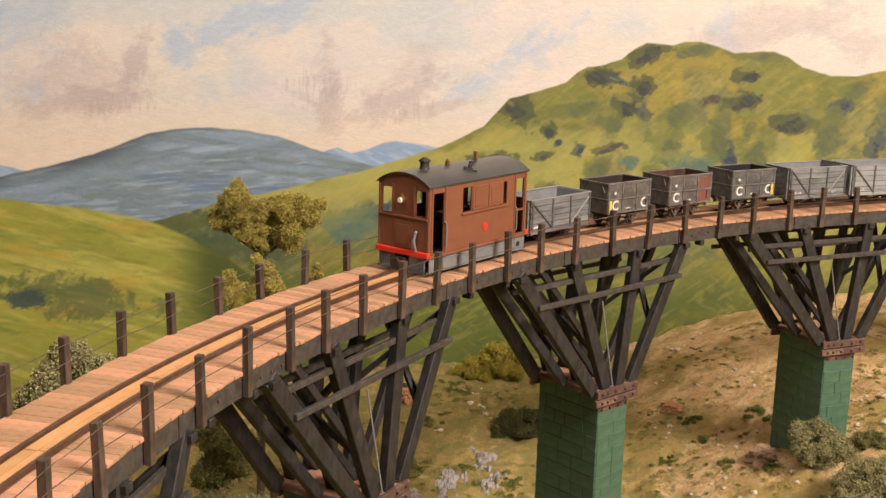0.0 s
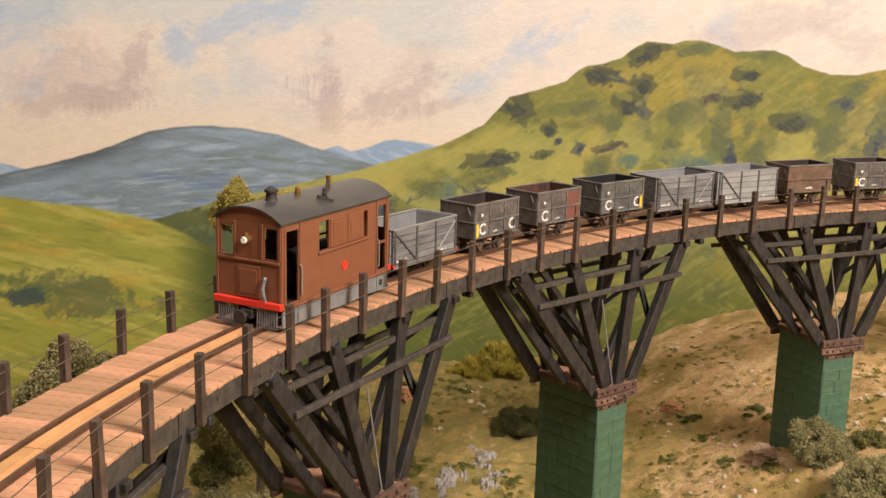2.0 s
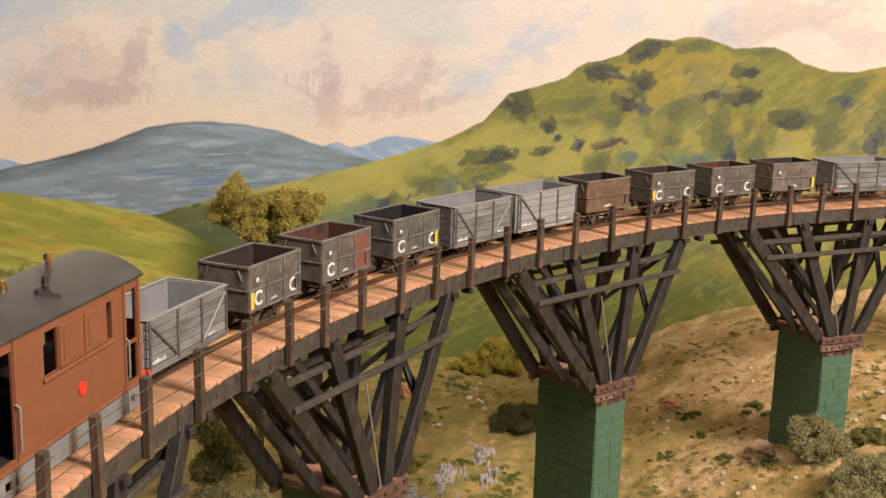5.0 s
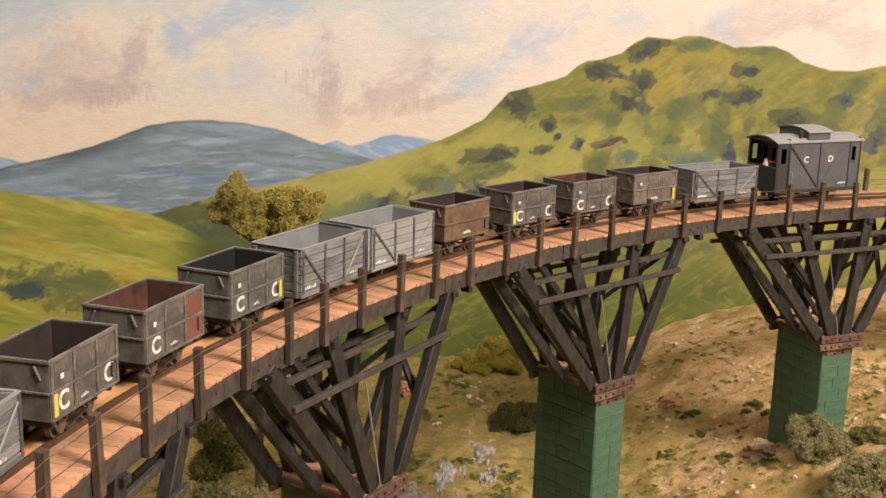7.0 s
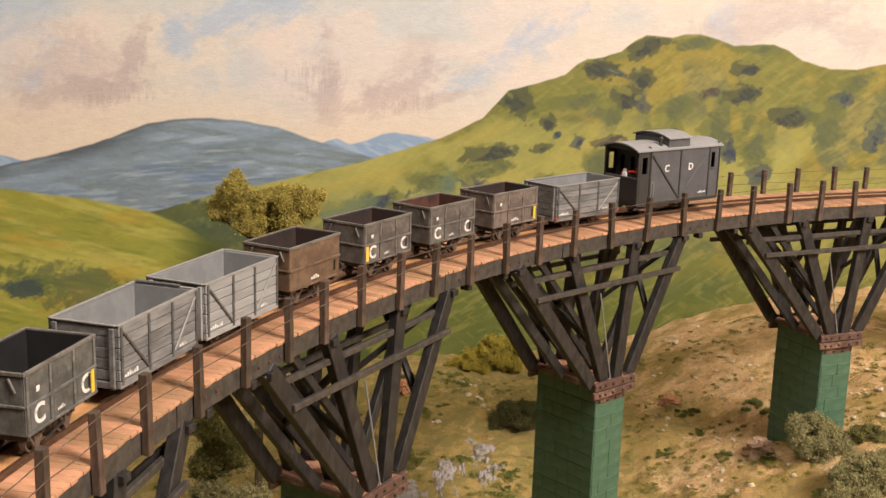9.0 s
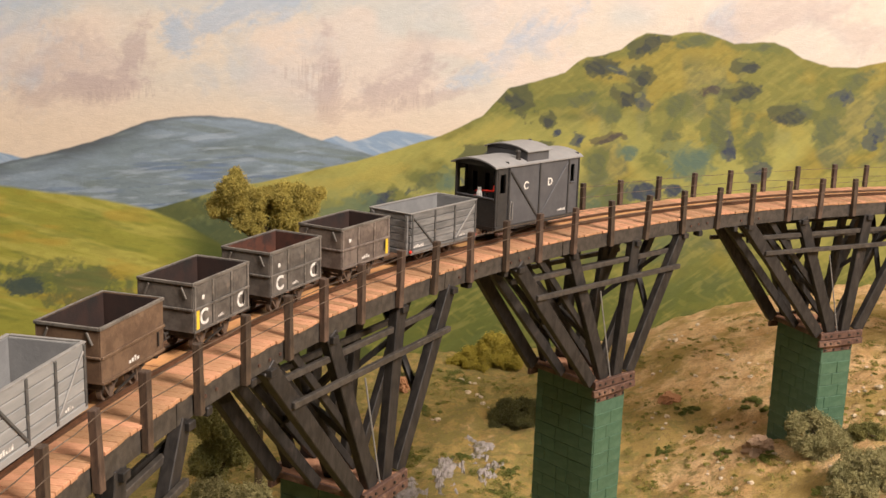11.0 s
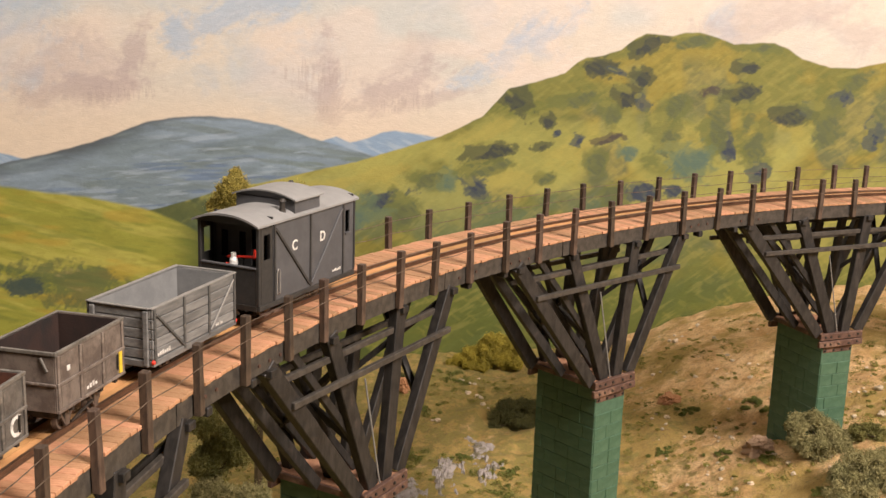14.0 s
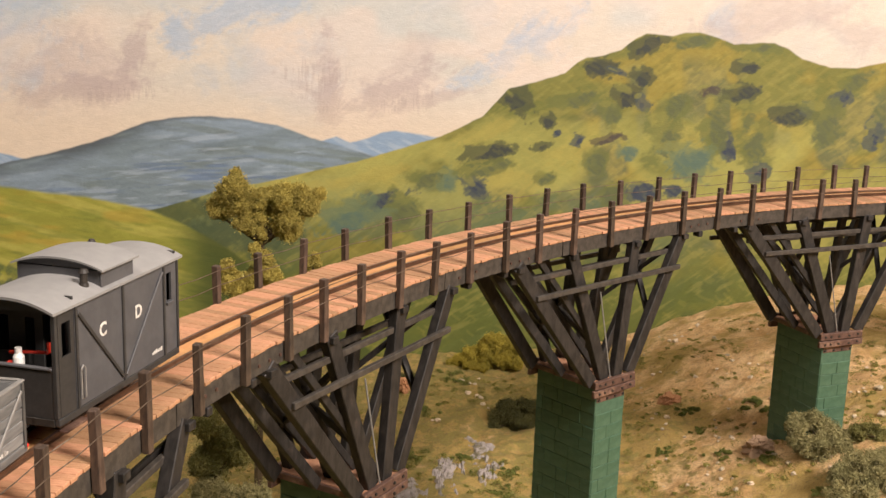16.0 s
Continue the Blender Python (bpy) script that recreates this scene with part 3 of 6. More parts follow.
# ---- ground ----
def ground_z(x, y):
    z = np.interp(x, [-1.4, -0.7, -0.15, 0.0, 0.1, 0.22, 0.34, 0.44, 0.53, 0.8, 1.4], [-0.44, -0.42, -0.352, -0.34, -0.332, -0.312, -0.274, -0.234, -0.214, -0.20, -0.20])
    z = z - 0.03 * np.clip((1.62 - y) / 0.6, 0, 1) * np.clip((0.45 - x) / 0.3, 0, 1)
    z = z + 0.014 * (fbm(x * 9 + 40, y * 9 + 40, 3) - 0.5) * 2 + 0.004 * (fbm(x * 60 + 9, y * 60 + 9, 3) - 0.5) * 2
    z = z + 0.012 * np.clip((y - 1.575) / 0.04, 0, 1) * (fbm(x * 34 + 3, y * 8, 3) - 0.35)
    return z


def ground():
    xs = np.concatenate([np.linspace(-1.3, -0.5, 40)[:-1], np.linspace(-0.5, 0.8, 330), np.linspace(0.8, 1.9, 40)[1:]])
    ys = np.concatenate([np.linspace(-1.0, 0.6, 50)[:-1], np.linspace(0.6, 1.619, 280)])
    X, Y = np.meshgrid(xs, ys)
    Z = ground_z(X, Y)
    nx, ny = len(xs), len(ys)
    k = np.arange(nx * ny).reshape(ny, nx)
    quads = np.stack([k[:-1, :-1], k[:-1, 1:], k[1:, 1:], k[1:, :-1]], -1).reshape(-1, 4)
    me = bpy.data.meshes.new("ground")
    me.from_pydata(np.stack([X, Y, Z], -1).reshape(-1, 3).tolist(), [], quads.tolist())
    me.polygons.foreach_set("use_smooth", [True] * len(quads))
    m = bpy.data.materials.new("scenic_ground")
    nt, bs = nodes_of(m)
    big = noise_node(nt, 9, 6, 0.65)
    mid = noise_node(nt, 30, 6, 0.72)
    mid2 = noise_node(nt, 55, 5, 0.7, (1.1, 1, 1))
    fine = noise_node(nt, 420, 4, 0.7)
    crumb = noise_node(nt, 150, 5, 0.75)
    col = mixed(nt, ramp(nt, mid.outputs[0], 0.36, 0.64), (0.56, 0.335, 0.135), (0.76, 0.51, 0.26))
    # turf takes over toward the valley floor
    tc = nt.nodes.new("ShaderNodeTexCoord")
    sp = nt.nodes.new("ShaderNodeSeparateXYZ")
    nt.links.new(tc.outputs["Object"], sp.inputs[0])
    east = ramp(nt, sp.outputs[0], 0.12, 0.36, 0.17, 0.025)
    ad = nt.nodes.new("ShaderNodeMath")
    nt.links.new(big.outputs[0], ad.inputs[0])
    nt.links.new(east, ad.inputs[1])
    col = mixed(nt, ramp(nt, ad.outputs[0], 0.50, 0.62, 0, 0.85), col, (0.34, 0.235, 0.055))
    ad2 = nt.nodes.new("ShaderNodeMath")
    nt.links.new(mid2.outputs[0], ad2.inputs[0])
    nt.links.new(east, ad2.inputs[1])
    col = mixed(nt, ramp(nt, ad2.outputs[0], 0.58, 0.70, 0, 0.75), col, (0.215, 0.19, 0.045))
    col = mixed(nt, ramp(nt, crumb.outputs[0], 0.52, 0.66, 0, 0.42), col, (0.20, 0.13, 0.06))
    col = mixed(nt, ramp(nt, fine.outputs[0], 0.42, 0.66, 0, 0.38), col, (0.16, 0.105, 0.05))
    nt.links.new(col, bs.inputs["Base Color"])
    bs.inputs["Roughness"].default_value = 0.95
    b = nt.nodes.new("ShaderNodeBump")
    b.inputs["Strength"].default_value, b.inputs["Distance"].default_value = 0.8, 0.003
    nt.links.new(fine.outputs[0], b.inputs["Height"])
    nt.links.new(b.outputs[0], bs.inputs["Normal"])
    me.materials.append(m)
    tagged(new("ground", me), "sandy brown scenic ground with patches of turf", "ground", kind="structure")


ground()


def room():
    for name, dims in (("floor", (-3, 3, -3, 3, -1.3, -1.25)), ("ceiling", (-3, 3, -3, 3, 1.75, 1.80)), ("wall_north", (-3, 3, 2.0, 2.1, -1.25, 1.75)),
                       ("wall_south", (-3, 3, -3.1, -3, -1.25, 1.75)), ("wall_east", (3, 3.1, -3, 2.0, -1.25, 1.75)), ("wall_west", (-3.1, -3, -3, 2.0, -1.25, 1.75))):
        ob = new(name, mesh_of(name, boxed(*dims), M["carpet" if name == "floor" else "room"]))
        tagged(ob, "plain %s of the railway room" % name.split("_")[0], name.split("_")[0], kind="structure")


room()

# ---- viaduct ----
A0, A1 = 72.0, 238.0
PIERS = [150.2 + 18.42 * k for k in range(-4, 5)]
viaduct = thing("viaduct_deck", "curved timber viaduct deck of pinkish planks on dark edge beams", "bridge deck")


def deck():
    for side, r0, r1 in (("near", -0.0355, -0.0300), ("far", 0.0300, 0.0355)):
        a = A0
        while a < A1:
            bm = bmesh.new()
            sweep(bm, a + 0.03, min(a + 9.21, A1) - 0.03, 1.2, rect(r0, r1, -0.0142, -0.0019))
            part("edge_beam", bm, M["fascia"], viaduct)
            a += 9.21
    for r0, r1 in ((-0.012, -0.006), (0.003, 0.009)):
        bm = bmesh.new()
        sweep(bm, A0, A1, 1.5, rect(r0, r1, -0.012, -0.0019))
        part("stringer", bm, M["timber"], viaduct)
    for dr in (-0.0095, 0.0055):
        bm = bmesh.new()
        sweep(bm, A0, A1, 0.8, [(dr - 0.0011, 0.0003), (dr + 0.0011, 0.0003), (dr + 0.0011, 0.0006), (dr + 0.0004, 0.0010), (dr + 0.0004, 0.0021), (dr + 0.0009, 0.0024),
                                (dr + 0.0009, 0.0031), (dr - 0.0009, 0.0031), (dr - 0.0009, 0.0024), (dr - 0.0004, 0.0021), (dr - 0.0004, 0.0010), (dr - 0.0011, 0.0006)])
        part("rail", bm, M["rail"], viaduct, "thin rusty brown rail")
    for r0, r1 in ((-0.0082, -0.0022), (-0.0019, 0.0042)):
        for k in range(28):
            a = A0 + k * 6.0
            bm = bmesh.new()
            sweep(bm, a + 0.02, min(a + 5.97, A1), 1.0, rect(r0, r1, 0.0003, 0.0011))
            part("infill_board", bm, M["infill"], viaduct)
    # bolts on the inner edge beam
    bm = bmesh.new()
    rod(bm, (0, 0, 0), (0, 0.0009, 0), 0.0011, 6)
    bolt = mesh_of("bolt", bm, M["iron"])
    for c in PIERS[1:6]:
        for off in (-6.9, -6.2, -5.6, 7.4, 8.1, 8.8):
            ob = new("bolt", bolt)
            ob.parent, ob.matrix_basis = viaduct, arc_pose(c + off, -0.0355, -0.0085 + 0.001 * math.sin(off * 9))


deck()

NEAR = [171.44, 168.77, 166.07, 163.04, 160.11, 157.24, 154.81, 152.15, 149.31, 146.7, 143.99, 141.18, 138.57, 135.79, 132.81, 129.91, 127.02, 124.22, 121.52, 118.62, 116.1, 113.48]
FAR = [165.92, 163.17, 160.38, 157.71, 155.02, 152.53, 149.75, 147.0, 144.07, 141.29, 138.49, 135.5, 132.81, 130.05, 127.26, 124.41, 121.72, 119.04, 116.47, 113.99, 111.25, 108.95]


def fence(angles, dr, low, label):
    gap = 2.76
    up = [angles[0] + gap * k for k in range(1, 24)]
    down = [angles[-1] - gap * k for k in range(1, 13)]
    every = up[::-1] + angles + down
    f = thing("fence", label, "fence", "post-and-wire fences of the viaduct")
    rnd = random.Random(int(dr * 1e5))
    meshes = []
    for v in range(4):
        bm = boxed(-0.0022, 0.0022, -0.0021, 0.0021, low, 0.0243 + 0.0006 * v - 0.0009, 0.0004)
        for p in bm.verts:
            p.co.x += rnd.uniform(-0.0002, 0.0002)
            p.co.y += rnd.uniform(-0.0002, 0.0002)
        meshes.append(mesh_of("post", bm, M["post"]))
    tips = []
    for a in every:
        ob = new("post", rnd.choice(meshes))
        ob.parent = f
        lean = rnd.uniform(-2.2, 2.2)
        ob.matrix_basis = arc_pose(a, dr) @ pose(0, 0, 0, rnd.uniform(-1, 1), lean, rnd.uniform(-5, 5))
        tips.append((a, lean))
    for z, sag in ((0.0212, 0.0006), (0.0118, 0.0008)):
        bm = bmesh.new()
        for (a, la), (b, lb) in zip(tips[:-1], tips[1:]):
            p = [arc_pose(a, dr) @ Vector((math.sin(radians(la)) * z, 0.0022 if dr < 0 else 0.0022, z)), arc_pose(b, dr) @ Vector((math.sin(radians(lb)) * z, 0.0022, z))]
            mid = (p[0] + p[1]) / 2 - Vector((0, 0, sag * rnd.uniform(0.2, 1.6)))
            tube(bm, [p[0], mid, p[1]], 0.00027, 5)
        part("wire", bm, M["wire"], f, "thin drooping fence wire")


fence(NEAR, -HALF - 0.0012, -0.0140, "dark wooden fence posts with two wires on the inner deck edge")
fence(FAR, HALF + 0.0002, -0.0120, "dark wooden fence posts with two wires on the outer deck edge")

# angles of the four raking struts of a fan, top and foot, from the pier's middle
STRUTS = ((8.1, 1.55), (3.8, 0.55), (-1.3, -0.45), (-5.1, -1.45))


def trestle(c, full):
    t = thing("trestle_pier", "dark timber trestle fan on a green stone pier", "viaduct pier", "piers of the viaduct")
    radial = (arc_point(c, 1) - arc_point(c, 0)).normalized()
    for dr, tone in ((-0.0335, "timber"), (0.0, "timber"), (0.0335, "timber")):
        for k, (a, b) in enumerate(STRUTS):
            bm = bmesh.new()
            if dr > 0:
                a, b = a * 0.89, b * 1.1
            beam(bm, arc_point(c + a, dr * 0.97, -0.0135), arc_point(c + b, dr * 0.97, -0.1345), 0.0112 if dr else 0.0080, 0.0070 if dr else 0.0055, radial, 0.0005)
            part("strut", bm, M["timber"], t)
        # slender inner stays crossing the fan
        for a, b in ((6.0, -0.6),):
            bm = bmesh.new()
            off = 0.006 if dr < 0 else -0.006
            beam(bm, arc_point(c + a, dr + off, -0.0145), arc_point(c + b, dr + off, -0.1345), 0.0052, 0.004, radial, 0.0003)
            part("stay", bm, M["timber"], t)
    for dr, z, ends in ((-0.0378, -0.0435, (6.75, -4.75)), (0.0378, -0.0435, (6.75, -4.75)), (-0.0285, -0.030, (7.0, -4.6)), (0.0285, -0.030, (7.0, -4.6)), (0.0, -0.040, (6.0, -4.4))):
        bm = bmesh.new()
        beam(bm, arc_point(c + ends[0], dr, z), arc_point(c + ends[1], dr, z), 0.0034, 0.0042, (0, 0, 1), 0.0004)
        part("waling", bm, M["fascia"], t, "horizontal grey waling timber")
    # cross bracing between the frames, from strut to strut
    for k in range(4):
        a, b = STRUTS[k]
        along = lambda z: c + a + (b - a) * (-0.0135 - z) / 0.121
        for z0, z1 in ((), ((-0.040, -0.100),), (), ((-0.022, -0.085),))[k]:
            for sgn in (1, -1):
                bm = bmesh.new()
                beam(bm, arc_point(along(z0), -0.031 * sgn, z0), arc_point(along(z1), 0.031 * sgn, z1), 0.0046, 0.004, (0, 0, 1), 0.0003)
                part("brace", bm, M["timber"], t)
    # slim iron tie rod on the inner face
    bm = bmesh.new()
    tube(bm, [arc_point(c + 1.55, -0.0375, -0.052), arc_point(c + 0.25, -0.0372, -0.1335)], 0.0006, 6)
    part("tie_rod", bm, M["strap_pale"], t, "slim pale tie rod")
    for a in (8.1, 3.8, -1.3, -5.1):
        bm = bmesh.new()
        beam(bm, arc_point(c + a, -0.039, -0.0165), arc_point(c + a, 0.039, -0.0165), 0.0065, 0.0045, (0, 0, 1), 0.0004)
        part("cross_beam", bm, M["timber"], t)
    # corbel blocks under the edge beam
    for a in (-6.4, 9.2):
        for dr in (-0.033, 0.033):
            bm = bmesh.new()
            beam(bm, arc_point(c + a, dr - 0.004, -0.0168), arc_point(c + a, dr + 0.004, -0.0168), 0.005, 0.005, (0, 0, 1), 0.0006)
            part("corbel", bm, M["timber"], t)
    at = arc_pose(c, 0)
    # rusted cap: plate, double side beams and a lower sill
    cap = part("cap", boxed(-0.0215, 0.0215, -0.0365, 0.0365, -0.1400, -0.1345, 0.0005), M["rust_plate"], t, "rust-coated cap plate", at)
    for y0, y1 in ((-0.0405, -0.0368), (0.0368, 0.0405)):
        for z0, z1, ex in ((-0.1395, -0.1325, 0.0265), (-0.1470, -0.1405, 0.0275)):
            part("cap_beam", boxed(-ex, ex, y0, y1, z0, z1, 0.0005), M["iron"], cap)
    for x0, x1 in ((-0.0238, -0.0219), (0.0219, 0.0238)):
        part("cap_beam", boxed(x0, x1, -0.0365, 0.0365, -0.1400, -0.1350, 0.0005), M["iron"], cap)
    part("sill", boxed(-0.0180, 0.0180, 0.0300, 0.0358, -0.1545, -0.1403, 0.0006), M["iron"], t, "rusted riveted sill", at)
    bm = bmesh.new()
    rod(bm, (0, 0, 0), (0, 0.001, 0), 0.0012, 6)
    bolt = mesh_of("bolt", bm, M["dark"])
    for x in (-0.020, -0.009, 0.004, 0.014, 0.021):
        for z in (-0.1360, -0.1437):
            ob = new("bolt", bolt)
            ob.parent, ob.matrix_basis = cap, pose(x, 0.0405, z + 0.0005 * math.sin(x * 900))
    for x in (-0.016, -0.006, 0.005, 0.016):
        ob = new("bolt", bolt)
        ob.parent, ob.matrix_basis = t, at @ pose(x, 0.0358, -0.152)
    # masonry shaft
    p = at.translation
    foot = float(ground_z(np.array(p.x), np.array(p.y))) - 0.03
    w, dpt = 0.0185, 0.0352
    shaft = part("shaft", boxed(-w, w, -dpt, dpt, foot, -0.1402), M["joint"], t, "", at)
    rnd = random.Random(int(c * 10))
    course = 0.0124
    n = int((-0.1405 - foot) / course)
    sizes = (0.0125, 0.0165, 0.0215, 0.0285)
    shared = {}
    loose = bmesh.new()
    for k in range(n):
        z1 = -0.1408 - k * course
        z0 = z1 - course + 0.00032
        for face in range(4):
            half = w if face in (0, 2) else dpt
            if face == 0 and k < 2:
                continue
            u = -half
            while u < half - 1e-5:
                L = rnd.choice(sizes)
                if half - (u + L) < 0.006:
                    L = half - u
                base = {0: pose(0, dpt, 0), 1: pose(w, 0, 0, 0, 0, -90), 2: pose(0, -dpt, 0, 0, 0, 180), 3: pose(-w, 0, 0, 0, 0, 90)}[face]
                m = base @ pose(u + L / 2, rnd.uniform(-0.00018, 0.00018), (z0 + z1) / 2, rnd.uniform(-0.7, 0.7), rnd.uniform(-0.6, 0.6), rnd.uniform(-0.5, 0.5))
                if full and face in (0, 1):
                    key = round(L, 4)
                    if key not in shared:
                        bm = boxed(-L / 2 + 0.00016, L / 2 - 0.00016, -0.001, 0.0007, -(z1 - z0) / 2, (z1 - z0) / 2, 0.0004)
                        shared[key] = mesh_of("stone_block", bm, M["stone"])
                    ob = new("stone_block", shared[key])
                    ob.parent, ob.matrix_basis = shaft, m
                else:
                    vs = box(loose, -L / 2 + 0.00016, L / 2 - 0.00016, -0.001, 0.0007, -(z1 - z0) / 2, (z1 - z0) / 2)
                    bmesh.ops.transform(loose, matrix=at @ m, verts=vs)
                u += L
    tagged(part("stonework", loose, M["stone"], t), kind="stuff")


for number, angle in enumerate(PIERS):
    trestle(angle, number in (2, 3, 4))


# ---- rolling stock ----
def wheelset(parent, x, gauge=0.0075, r=0.0046):
    bm = bmesh.new()
    rod(bm, (0, -gauge - 0.002, 0), (0, gauge + 0.002, 0), 0.0008, 8)
    for s in (-1, 1):
        y = s * gauge
        bmesh.ops.create_cone(bm, cap_ends=True, segments=18, radius1=0.0013, radius2=0.0013, depth=0.0022, matrix=pose(0, y, 0, 90))
        for k in range(8):
            a = radians(45 * k)
            beam(bm, (0.001 * math.cos(a), y, 0.001 * math.sin(a)), (0.004 * math.cos(a), y, 0.004 * math.sin(a)), 0.0007, 0.0008, (0, 1, 0))
        ring = []
        for k in range(18):
            a = radians(20 * k)
            ring.append([bm.verts.new((q * math.cos(a), y + h, q * math.sin(a))) for q, h in ((r, 0.0011), (r + 0.0005, -0.0011 * s), (r - 0.0011, -0.0011), (r - 0.0011, 0.0011))])
        for k in range(18):
            u, v = ring[k], ring[(k + 1) % 18]
            for j in range(4):
                bm.faces.new((u[j], u[(j + 1) % 4], v[(j + 1) % 4], v[j]))
    ob = part("wheelset", bm, M["wheel"], parent, at=pose(x, 0, 0.0031 + r))
    WHEELS.append((ob, x, 0.0031 + r, r))
    return ob


WHEELS = []
M["wheel"] = surface("dirty_wheel", (0.10, 0.072, 0.055), (0.16, 0.12, 0.09), (0.05, 0.035, 0.028), 0.5, 0.3, grain=200, patch=120)


def underframe(t, L, W, z, base, wide=True):
    bm = bmesh.new()
    for s in (-1, 1):
        box(bm, -L / 2 + 0.001, L / 2 - 0.001, s * 0.0095 - 0.001, s * 0.0095 + 0.001, z - 0.0035, z, 0.0003)
    for x in (-L / 2 + 0.001, L / 2 - 0.003, -base / 2, base / 2):
        box(bm, x, x + 0.002, -W * 0.9, W * 0.9, z - 0.0032, z - 0.0002)
    part("underframe", bm, M["dark"], t, "sooty black underframe")
    for s in (-1, 1):
        for x in (-base / 2, base / 2):
            bm = bmesh.new()
            y = s * 0.0105
            box(bm, x - 0.0016, x + 0.0016, y - 0.001, y + 0.001, 0.0052, z - 0.003, 0.0003)
            for k in (-1, 1):
                beam(bm, (x + k * 0.0058, y, z - 0.003), (x + k * 0.001, y, 0.0062), 0.0012, 0.0011, (0, 1, 0))
            box(bm, x - 0.0062, x + 0.0062, y - 0.0012, y + 0.0012, z - 0.0042, z - 0.003)
            part("axle_box", bm, M["wheel"], t)
        bm = bmesh.new()
        beam(bm, (-base / 2 + 0.004, s * 0.0118, 0.0098), (base / 2 - 0.002, s * 0.0118, 0.0062), 0.0009, 0.0009)
        part("brake_lever", bm, M["dark"], t)
    for s in (-1, 1):
        wheelset(t, s * base / 2)
        bm = bmesh.new()
        rod(bm, (s * L / 2, 0, z - 0.002), (s * (L / 2 + 0.0055), 0, z - 0.002), 0.0009, 8)
        rod(bm, (s * (L / 2 + 0.0055), 0, z - 0.002), (s * (L / 2 + 0.0068), 0, z - 0.002), 0.0026, 12)
        rod(bm, (s * (L / 2 + 0.002), 0.0016, z - 0.0035), (s * (L / 2 + 0.010), 0.0016, z - 0.0045), 0.0006, 6)
        part("buffer_coupling", bm, M["dark"], t)


def small_marks(t, x0, y, z, n, side, size=0.0016):
    """Writing too small to read: a row of pale bars."""
    bm = bmesh.new()
    for k in range(n):
        box(bm, x0 - k * size * 1.05, x0 - k * size * 1.05 + size * 0.72, y, y + 0.00018 * side, z, z + size * (0.9 + 0.25 * ((k * 7) % 3 - 1)))
    part("marking", bm, M["white"], t)


def lining(t, L, W, z0, z1, th, material):
    bm = bmesh.new()
    e = 0.0003
    for s in (-1, 1):
        y = s * (W - th)
        box(bm, -L / 2 + th, L / 2 - th, min(y, y - s * e), max(y, y - s * e), z0 + 0.0012, z1 - 0.0007)
        x = s * (L / 2 - th)
        box(bm, min(x, x - s * e), max(x, x - s * e), -W + th + e, W - th - e, z0 + 0.0012, z1 - 0.0007)
    box(bm, -L / 2 + th, L / 2 - th, -W + th, W - th, z0 + 0.0012, z0 + 0.0016)
    part("lining", bm, material, t)


